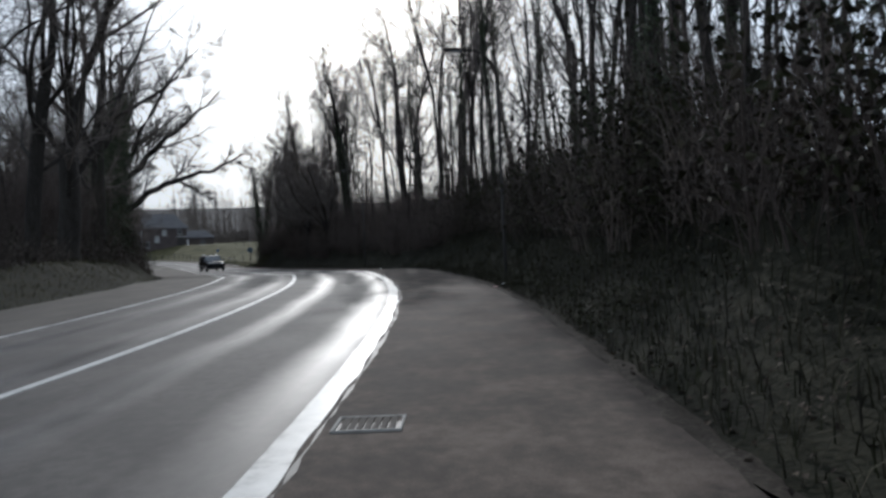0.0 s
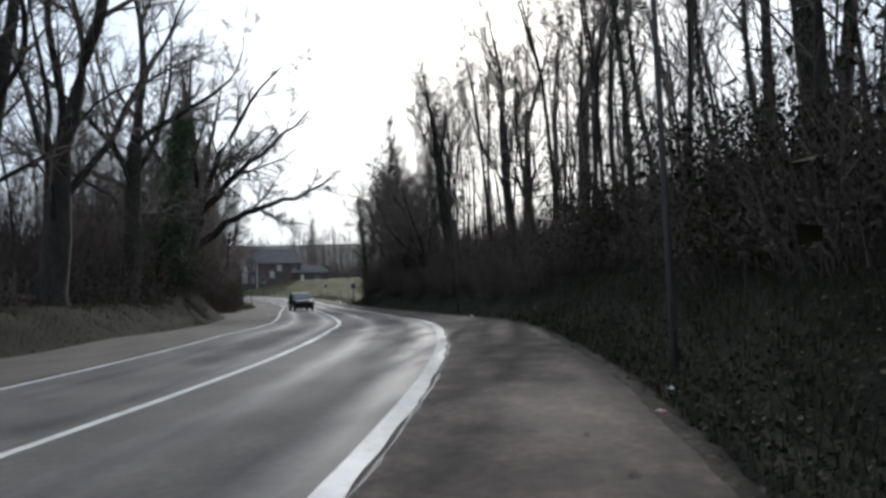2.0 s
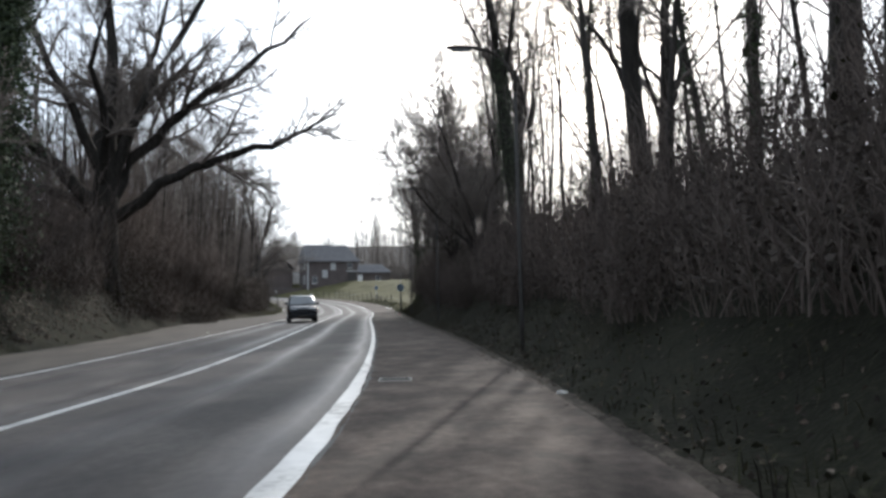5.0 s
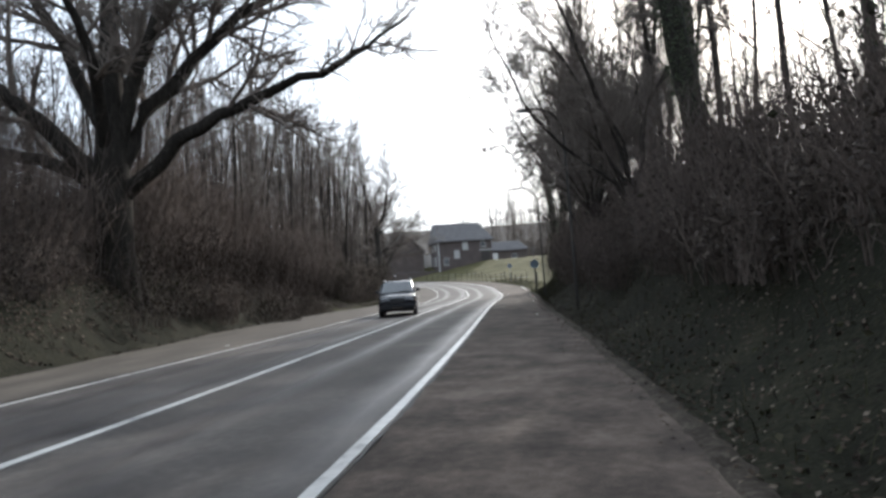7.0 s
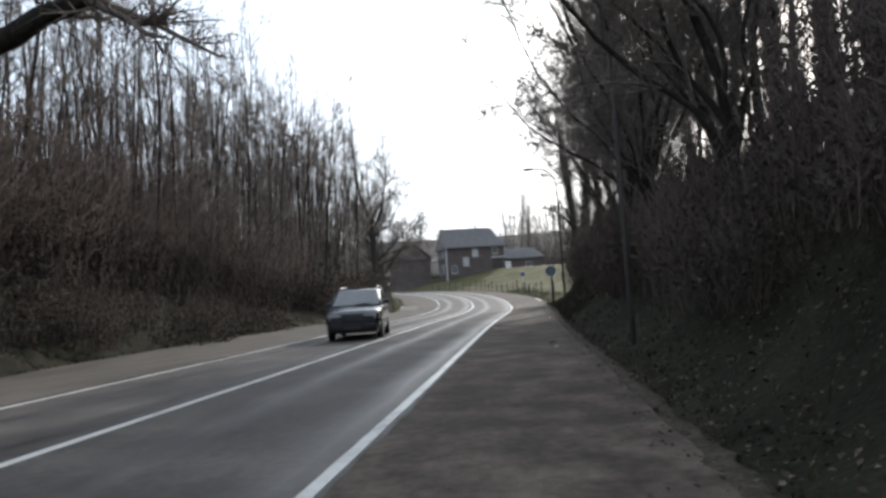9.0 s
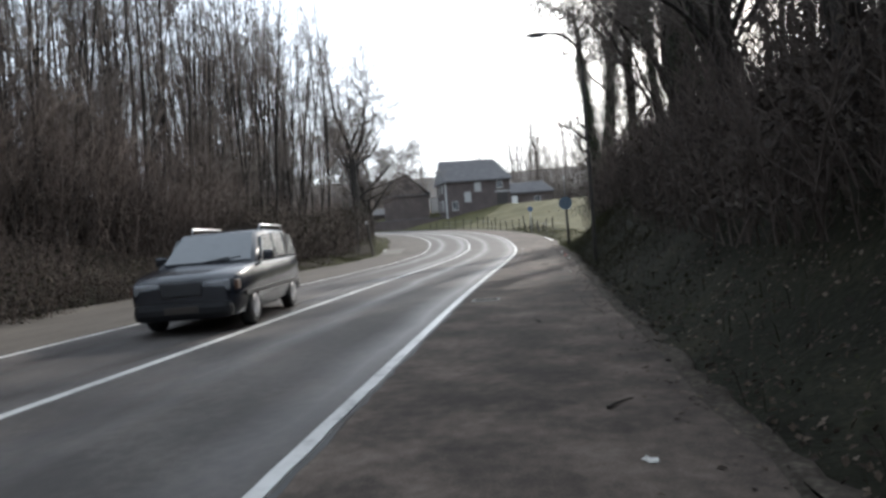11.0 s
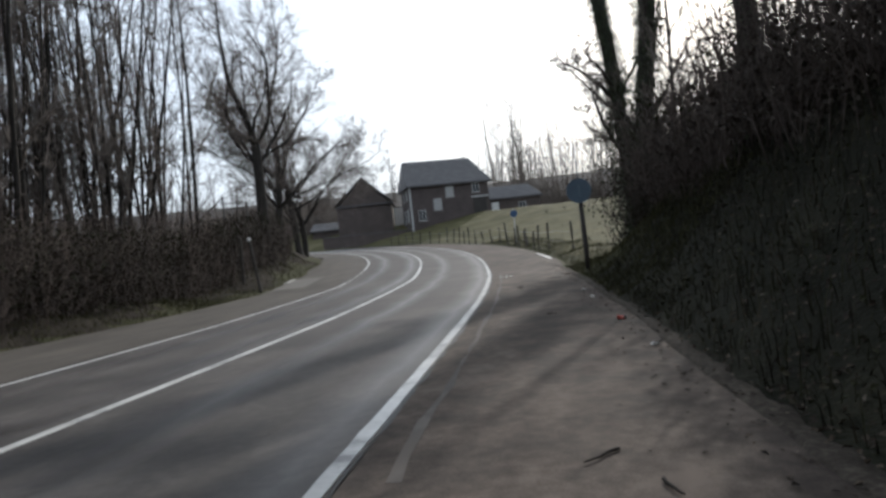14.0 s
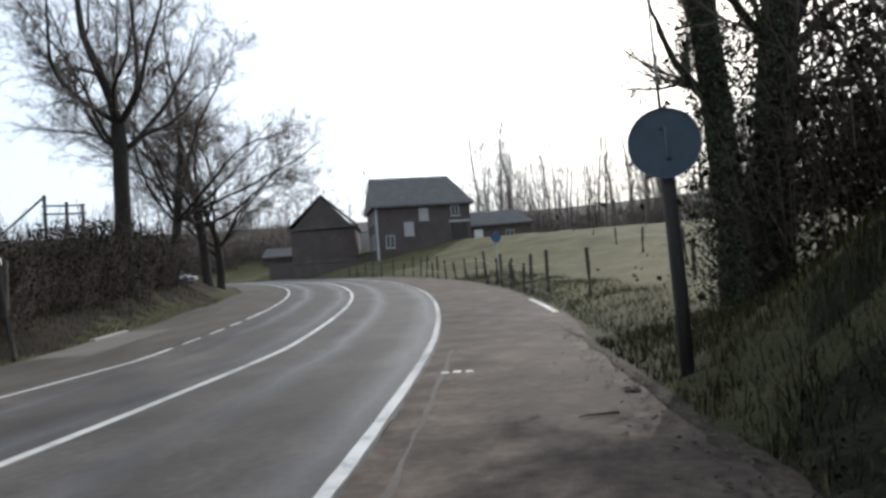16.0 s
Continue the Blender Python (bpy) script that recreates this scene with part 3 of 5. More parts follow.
def build_cover():
    rng = np.random.default_rng(21)
    # ivy and bramble leaves on the bank
    p, nm = scatter(90000, -15, 86, 5.82, 10.0, rng, 1.2)
    keep = (0.45 + 0.5 * lumps(p[:, 0], p[:, 1], 0.45) + 0.4 * lumps(p[:, 1], p[:, 0], 1.7)) > rng.uniform(0, 1, len(p)) * 0.9
    s = road_coords(p[:, 0], p[:, 1])[0]
    keep &= rng.uniform(0, 1, len(p)) > 0.75 * smooth((s - 18) / 8) * (1 - smooth((s - 62) / 10))
    p, nm = p[keep], nm[keep]
    p[:, 2] += rng.uniform(0.01, 0.28, len(p))
    nm = nm + 0.8 * rng.normal(size=nm.shape)
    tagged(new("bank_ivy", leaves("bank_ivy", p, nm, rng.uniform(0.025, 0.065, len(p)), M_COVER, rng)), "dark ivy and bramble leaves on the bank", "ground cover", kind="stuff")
    # dead leaves
    p1, n1 = scatter(14000, -14, 86, 5.65, 10.0, rng, 1.4)
    p2, n2 = scatter(16000, 30, 80, -8.6, -13.3, rng, 1.2)
    p2b, n2b = scatter(26000, 38, 76, -6.8, -10.6, rng)
    away = -road_coords(p2b[:, 0], p2b[:, 1])[1] > left_edge(road_coords(p2b[:, 0], p2b[:, 1])[0]) + 0.05
    p2b, n2b = p2b[away], n2b[away]
    p3, n3 = scatter(1100, 26, 97, 5.3, 5.7, rng)
    p3b, n3b = scatter(620, 40, 92, 4.7, 5.6, rng, 0.4)
    p3, n3 = np.concatenate([p3, p3b]), np.concatenate([n3, n3b]) * 3
    p3[:, 2] += 0.075
    p4, n4 = scatter(8000, 30, 76, 5.75, 8.0, rng, 1.2)
    p4[:, 2] += 0.05
    p = np.concatenate([p1, p2, p2b, p3, p4])
    nm = np.concatenate([n1, n2, n2b, n3, n4]) + 0.45 * rng.normal(size=(len(p), 3))
    rise = rng.uniform(0.01, 0.10, len(p))
    k = len(p1) + len(p2) + len(p2b)
    rise[k : k + len(p3)] *= 0.2
    p[:, 2] += rise
    size = rng.uniform(0.03, 0.065, len(p))
    size[len(p1) : k] *= 1.6
    size[k : k + len(p3)] *= 0.7
    size[k + len(p3) :] *= 0.75
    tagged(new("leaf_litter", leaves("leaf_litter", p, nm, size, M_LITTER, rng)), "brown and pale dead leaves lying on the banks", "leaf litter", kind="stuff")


def grass(name, p, tall, label, rng, material=None):
    n = len(p)
    a = rng.uniform(0, 2 * np.pi, n)
    side = np.stack([np.cos(a), np.sin(a), 0 * a], 1) * 0.007
    h = tall * rng.uniform(0.5, 1.2, n)
    bend = np.stack([np.cos(a + 1.5), np.sin(a + 1.5), 0 * a], 1) * (h * rng.uniform(0.1, 0.8, n))[:, None]
    up = np.array([[0, 0, 1.0]])
    v = np.stack([p - side, p + side, p + up * h[:, None] * 0.6 + bend * 0.35 + side * 0.7, p + up * h[:, None] * 0.6 + bend * 0.35 - side * 0.7, p + up * h[:, None] * 0.95 + bend], 1).reshape(-1, 3)
    k = 5 * np.arange(n)[:, None]
    f = np.concatenate([k + [0, 1, 2], k + [0, 2, 3], k + [3, 2, 4]])
    tagged(new(name, mesh(name, v, f, [material or M_GRASS])), label, "grass", kind="stuff")


def build_grass():
    rng = np.random.default_rng(31)
    P = [scatter(n, s0, s1, lo, hi, rng)[0] for n, s0, s1, lo, hi in ((9000, 68, 94, -6.8, -9.4), (9000, 90, 118, -6.4, -9.8), (4000, 6, 40, -6.5, -9.0), (16000, 81, 93, 5.75, 9.4), (8000, 92, 120, 6.2, 8.8))]
    p = np.concatenate(P)
    s, off, _ = road_coords(p[:, 0], p[:, 1])
    p = p[(off > 0) | (-off > left_edge(s) + 0.15)]
    grass("verge_grass", p, 0.16, "rough yellow-green grass on the verges", rng)
    p, _ = scatter(30000, -14, 88, 5.8, 9.4, rng, 1.1)
    s = road_coords(p[:, 0], p[:, 1])[0]
    p = p[rng.uniform(0, 1, len(p)) > 0.9 * smooth((s - 18) / 8) * (1 - smooth((s - 62) / 10))]
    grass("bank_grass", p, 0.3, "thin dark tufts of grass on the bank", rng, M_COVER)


# ---------------------------------------------------------------- trees
def unit(v):
    return v / (np.linalg.norm(v) + 1e-9)


def limb(rng, p, d, length, r0, r1, segs, wander, lift):
    """A bending line of points from p along d."""
    pts, rad = [np.array(p, float)], [r0]
    d = unit(np.array(d, float))
    for i in range(segs):
        d = unit(d + wander * rng.normal(size=3) + np.array([0, 0, lift]))
        pts.append(pts[-1] + d * length / segs)
        rad.append(r0 + (r1 - r0) * (i + 1) / segs)
    return np.array(pts), np.array(rad), d


def side_dir(rng, d, angle):
    t = rng.normal(size=3)
    t = unit(t - d * (t @ d))
    return unit(d * math.cos(angle) + t * math.sin(angle))


def sprout(rng, tubes, pts, rad, level, spec):
    """Branches from a limb, and twigs from those."""
    count, frac, angle, ratio, wander, lift, start = spec[level]
    total = np.linalg.norm(np.diff(pts, axis=0), axis=1).sum()
    for _ in range(count):
        u = rng.uniform(start, 1.0) * (len(pts) - 1)
        i = min(int(u), len(pts) - 2)
        w = u - i
        p, r = pts[i] * (1 - w) + pts[i + 1] * w, rad[i] * (1 - w) + rad[i + 1] * w
        d = side_dir(rng, unit(pts[i + 1] - pts[i]), radians(angle) * rng.uniform(0.7, 1.3))
        ln = total * frac * rng.uniform(0.6, 1.25) * (1.15 - 0.6 * u / len(pts))
        rb = max((0.013, 0.0105, 0.008)[min(level, 2)], min(r * ratio, ln * 0.03))
        segs = (4, 2, 1)[min(level, 2)]
        q, rr, _ = limb(rng, p, d, ln, rb, max(0.005, rb * 0.3), segs, wander, lift)
        if segs == 1:
            tubes[1].spike(q[0], q[-1], rb)
            continue
        tubes[min(level, 1)].add(q, rr, 4 if level == 0 else 3)
        if level + 1 < len(spec):
            sprout(rng, tubes, q, rr, level + 1, spec)


def tree_thing(name, trunk, tubes, label, ivy=None, group="", bark=None):
    ob = empty(name)
    tagged(ob, label, "tree", group)
    hang(new("trunk", trunk.mesh("trunk", bark or M_BARK)), ob)
    crown = Tubes()
    for t in tubes:
        crown.items += t.items
        crown.spikes += t.spikes
    if crown.items:
        tagged(hang(new("crown", crown.mesh("crown", M_TWIG)), ob), "bare crown of branches and twigs")
    if ivy is not None:
        tagged(hang(new("ivy", ivy), ob), "dark green ivy leaves")
    return ob


def ivy_on(rng, pts, rad, n, spread, top=1.0, size=(0.05, 0.11)):
    """Ivy leaves round a limb."""
    u = rng.uniform(0, top, n) * (len(pts) - 1)
    i = np.minimum(u.astype(int), len(pts) - 2)
    w = (u - i)[:, None]
    c = pts[i] * (1 - w) + pts[i + 1] * w
    r = rad[i] * (1 - w[:, 0]) + rad[i + 1] * w[:, 0]
    a = rng.uniform(0, 2 * np.pi, n)
    out = np.stack([np.cos(a), np.sin(a), rng.normal(0, 0.4, n)], 1)
    fade = 1.0 - 0.7 * u / (len(pts) - 1)
    lump = 0.6 + 0.6 * np.sin(u * 2.3 + 2 * a) ** 2
    pos = c + out * (r + spread * fade * lump * np.abs(rng.normal(0.5, 0.4, n)))[:, None]
    return leaves("ivy", pos, out + 0.6 * rng.normal(size=(n, 3)), rng.uniform(*size, n), M_IVY, rng, small=n < 2000)


def pole_tree(seed, tall, r, fork=False, ivy=0, lean=0.03, twigs=1.0):
    """A slender woodland tree, bare, with steep side branches."""
    rng = np.random.default_rng(seed)
    trunk, tubes = Tubes(), [Tubes(), Tubes()]
    spec = [(int(18 * twigs), 0.21, 38, 0.5, 0.12, 0.10, 0.2), (int(6 * twigs), 0.46, 40, 0.6, 0.16, 0.08, 0.1), (int(6 * twigs), 0.6, 42, 0.6, 0.16, 0.06, 0.1)]
    d0 = np.array([rng.normal() * lean, rng.normal() * lean, 1.0])
    pts, rad, d = limb(rng, (0, 0, -0.3), d0, tall * (0.45 if fork else 1.0), r, r * (0.75 if fork else 0.12), 9, 0.035, 0.03)
    rad[0] *= 1.25
    trunk.add(pts, rad, 7)
    stems = [(pts, rad)]
    if fork:
        for sgn in (1, -1):
            q, rr, _ = limb(rng, pts[-1], side_dir(rng, d, radians(16)), tall * 0.58, r * 0.6, r * 0.08, 7, 0.06, 0.08)
            trunk.add(q, rr, 6)
            stems.append((q, rr))
    for q, rr in stems[(1 if fork else 0):]:
        sprout(rng, tubes, q, rr, 0, [(int(c * (0.6 if fork else 1)), *rest) if i == 0 else (c, *rest) for i, (c, *rest) in enumerate(spec)])
    iv = ivy_on(rng, pts, rad, ivy, 0.24, 0.75, (0.045, 0.09)) if ivy else None
    return trunk, tubes, iv


def coppice_tree(seed, tall, stems):
    """Several slim poles from one stool, with plumes of twigs."""
    rng = np.random.default_rng(seed)
    trunk, tubes = Tubes(), [Tubes(), Tubes()]
    spec = [(12, 0.2, 36, 0.5, 0.10, 0.12, 0.24), (5, 0.46, 38, 0.6, 0.14, 0.10, 0.1), (5, 0.62, 40, 0.6, 0.16, 0.06, 0.1)]
    for i in range(stems):
        a = 2 * math.pi * (i + rng.uniform(-0.3, 0.3)) / stems
        d = np.array([0.1 * math.cos(a), 0.1 * math.sin(a), 1.0])
        pts, rad, _ = limb(rng, (0.35 * math.cos(a), 0.35 * math.sin(a), -0.3), d, tall * rng.uniform(0.85, 1.08), rng.uniform(0.05, 0.085), 0.012, 8, 0.035, 0.03)
        trunk.add(pts, rad, 6)
        sprout(rng, tubes, pts, rad, 0, spec)
    return tree_thing("coppice_tree", trunk, tubes, "clump of slim bare poles with fine upright twigs", None, "trees of the copse")


def broad_tree(seed, tall, r, split=0.35, limbs=6, ivy=0, twigs=1.0, spread=34, shag=0.45, low=3):
    """A broad bare tree: a bole that parts into several limbs."""
    rng = np.random.default_rng(seed)
    trunk, tubes = Tubes(), [Tubes(), Tubes()]
    spec = [(int(12 * twigs), 0.36, 42, 0.5, 0.13, 0.06, 0.15), (int(10 * twigs), 0.44, 42, 0.6, 0.16, 0.04, 0.1), (int(8 * twigs), 0.55, 45, 0.6, 0.16, 0.03, 0.08)]
    pts, rad, d = limb(rng, (0, 0, -0.4), (rng.normal() * 0.04, rng.normal() * 0.04, 1), tall * split, r, r * 0.8, 6, 0.03, 0.02)
    rad[0] *= 1.35
    trunk.add(pts, rad, 10)
    q0, r0, _ = limb(rng, pts[-1], d, tall * (1 - split), r * (0.78 if split > 0.7 else 0.6), 0.02, 11, 0.12, 0.08)
    trunk.add(q0, r0, 7)
    sprout(rng, tubes, q0, r0, 0, spec)
    for i in range(limbs):
        k = rng.integers(low, len(pts))
        a = 2 * math.pi * (i + rng.uniform(-0.3, 0.3)) / limbs
        tilt = radians(spread) * rng.uniform(0.7, 1.4)
        dd = np.array([math.cos(a) * math.sin(tilt), math.sin(a) * math.sin(tilt), math.cos(tilt)])
        q, rr, _ = limb(rng, pts[k], dd, tall * (1 - split) * rng.uniform(0.7, 0.98), r * rng.uniform(0.26, 0.4), 0.018, 14, 0.13, 0.035)
        trunk.add(q, rr, 6)
        sprout(rng, tubes, q, rr, 0, spec)
    iv = ivy_on(rng, pts, rad, ivy, shag, 1.0, (0.06, 0.13) if shag > 1 else (0.03, 0.07)) if ivy else None
    return trunk, tubes, iv


def shrub(seed, tall, wide, stems, twigs, label, green=0, thick=1.0, withered=700, leaf=(0.03, 0.07)):
    """A thicket of thin stems and twigs."""
    rng = np.random.default_rng(seed)
    t = Tubes()
    for _ in range(stems):
        a, q = rng.uniform(0, 2 * np.pi), math.sqrt(rng.uniform(0, 1)) * wide * 0.5
        p = (q * math.cos(a), q * math.sin(a), -0.25)
        out = np.array([math.cos(a), math.sin(a), 0]) * 0.25 * q / wide
        ln = tall * rng.uniform(0.5, 1.1) * (1.05 - 0.4 * (2 * q / wide) ** 2)
        pts, rad, _ = limb(rng, p, np.array([0, 0, 1.0]) + out + 0.16 * rng.normal(size=3), ln, rng.uniform(0.012, 0.026) * thick, 0.006, 3 if tall > 4 else 2, 0.11, 0.05)
        t.add(pts, rad, 3)
        for _ in range(twigs):
            i = rng.integers(0 if len(pts) < 4 else 1, len(pts) - 1)
            w = rng.uniform(0, 1)
            q2, r2, _ = limb(rng, pts[i] * (1 - w) + pts[i + 1] * w, side_dir(rng, unit(pts[i + 1] - pts[i]), radians(36) * rng.uniform(0.6, 1.4)), min(1.5, ln * rng.uniform(0.2, 0.42)), 0.012 * thick, 0.005, 1, 0.16, 0.06)
            t.spike(q2[0], q2[-1], r2[0])
    ob = empty("shrub")
    tagged(ob, label, "shrub", "undergrowth")
    hang(new("tangle", t.mesh("tangle", M_BRUSH)), ob)
    if withered:
        a, q = rng.uniform(0, 2 * np.pi, withered), np.sqrt(rng.uniform(0, 1, withered)) * wide * 0.52
        hh = tall * 0.6 * rng.uniform(0, 1, withered) ** 1.3 * (1.05 - 0.5 * (2 * q / wide) ** 2)
        pos = np.stack([q * np.cos(a), q * np.sin(a), hh], 1)
        tagged(hang(new("withered_foliage", leaves("withered_foliage", pos, rng.normal(size=(withered, 3)), rng.uniform(*leaf, withered) * 1.15, M_DEADLEAF, rng, small=True)), ob), "dark withered leaves and bramble")
    if green:
        pos = np.stack([rng.normal(0, wide * 0.25, green), rng.normal(0, wide * 0.25, green), rng.uniform(0.1, tall * 0.75, green)], 1)
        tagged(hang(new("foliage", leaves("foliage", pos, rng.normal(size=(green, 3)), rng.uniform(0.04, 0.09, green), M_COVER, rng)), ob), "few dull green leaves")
    return ob


def stand(ob, x, y, rng, scale=1.0, sink=0.0, tilt=0.02):
    """The pose of a plant on the ground."""
    return Matrix.LocRotScale((x, y, ground_z(x, y) - sink), Euler((rng.normal() * tilt, rng.normal() * tilt, rng.uniform(0, 6.28))), None) @ Matrix.Diagonal((scale, scale, scale * rng.uniform(0.92, 1.1), 1))


def put_copy(ob, m):
    made = copy_thing(ob, m)
    made.matrix_basis = m
    return made


def oak_tree():
    """The old roadside oak with long limbs reaching over the road."""
    rng = np.random.default_rng(77)
    x, y = -30.6, 54.1
    z = ground_z(x, y)
    rise = z - 0.3  # the foot stands up on the bank
    trunk, tubes = Tubes(), [Tubes(), Tubes()]
    bole = np.array([(0, 0, -1.4), (0.02, 0, 0.5), (0.03, 0.02, 2.0), (0.05, 0.05, 3.6), (0.06, 0.05, 5.2), (0.1, 0.1, 7.0), (0.0, 0.2, 9.5), (0.15, 0.3, 12.0), (0.0, 0.1, 15.0), (0.3, 0.0, 18.5)])
    bole[2:, 2] = np.maximum(1.06 * bole[2:, 2] - rise, 0.8 + 0.7 * np.arange(8))
    bole[1, 2] = 0.25
    br = np.array([0.95, 0.80, 0.68, 0.64, 0.62, 0.48, 0.35, 0.26, 0.15, 0.04])
    trunk.add(bole, br, 12)
    for k in range(7):  # buttress roots
        a = k * 0.9 + 0.2
        c, d = math.cos(a), math.sin(a)
        trunk.add([(0.5 * c, 0.5 * d, 0.8), (0.68 * c, 0.68 * d, 0.1), (0.85 * c, 0.85 * d, -0.7), (1.1 * c, 1.1 * d, -1.7)], [0.14, 0.2, 0.2, 0.14], 7)
    # limbs: thickness, then points from the bole's foot (to the road's side, along it, up)
    yaw = radians(45)
    rt, fw = np.array([math.cos(yaw), math.sin(yaw), 0]), np.array([-math.sin(yaw), math.cos(yaw), 0])
    up = np.array([0, 0, 1.0])
    limbs = [
        (0.28, [(0.3, 0, 4.5), (1.6, -0.4, 5.6), (3.0, -0.8, 6.8), (4.2, -1.0, 7.4), (5.6, -1.4, 7.8), (6.9, -1.7, 8.1), (8.0, -2.0, 8.6), (9.0, -2.2, 9.2), (10.2, -2.4, 10.2)]),
        (0.30, [(0.3, 0, 5.4), (1.2, 0.3, 7.5), (2.6, 0.5, 9.4), (4.4, 0.8, 11.0), (6.4, 1.0, 12.6), (8.2, 1.2, 14.4), (9.8, 1.2, 16.2)]),
        (0.27, [(0.2, 0, 5.8), (1.0, -0.3, 8.5), (2.2, -0.5, 11.3), (3.4, -0.8, 14.0), (5.0, -0.9, 16.4), (6.6, -1.2, 18.4)]),
        (0.25, [(0.1, 0.2, 7.0), (0.8, 0.9, 9.2), (1.6, 1.7, 12.0), (2.4, 2.2, 15.0), (2.9, 2.4, 18.0)]),
        (0.33, [(-0.3, 0, 5.2), (-1.6, -0.2, 6.8), (-3.2, -0.5, 8.2), (-5.0, -0.8, 9.0), (-7.0, -1.0, 9.6), (-9.4, -1.6, 11.0)]),
        (0.26, [(-0.3, 0, 4.9), (-2.0, 0.4, 6.0), (-4.0, 0.7, 6.6), (-6.4, 1.0, 6.8), (-8.4, 1.2, 7.6)]),
        (0.24, [(-0.2, 0.1, 7.0), (-1.4, 0.5, 10.0), (-2.8, 0.9, 13.0), (-4.2, 1.4, 15.5), (-5.0, 1.8, 18.0)]),
        (0.22, [(0, -0.3, 6.2), (0.2, -1.8, 8.4), (-0.2, -3.4, 10.4), (0.4, -5.0, 13.0)]),
        (0.22, [(0, 0.3, 6.6), (-0.3, 1.8, 8.6), (0.3, 3.6, 11.0), (0.0, 5.2, 13.8)]),
    ]
    spec = [(14, 0.30, 42, 0.5, 0.13, 0.03, 0.15), (11, 0.42, 44, 0.6, 0.17, 0.03, 0.12), (16, 0.55, 46, 0.6, 0.16, 0.02, 0.08)]
    for r, ps in limbs:
        q = np.array([1.07 * a * rt + 1.07 * b * fw + (1.06 * c - rise) * up for a, b, c in ps])
        t0, t1 = np.linspace(0, 1, len(q)), np.linspace(0, 1, len(q) * 2 - 1)
        q = np.stack([np.interp(t1, t0, q[:, i]) for i in range(3)], 1) + 0.09 * rng.normal(size=(len(t1), 3)) * np.minimum(1, 4 * t1)[:, None]
        rr = r * (1 - t1) ** 0.8 + 0.02
        trunk.add(q, rr, 8)
        sprout(rng, tubes, q, rr, 0, spec)
    sprout(rng, tubes, bole[5:], br[5:], 0, spec)
    ob = tree_thing("oak_tree", trunk, tubes, "old bare oak with long low limbs beside the road", bark=M_OAK)
    ob.matrix_basis = Matrix.Translation((x, y, z))


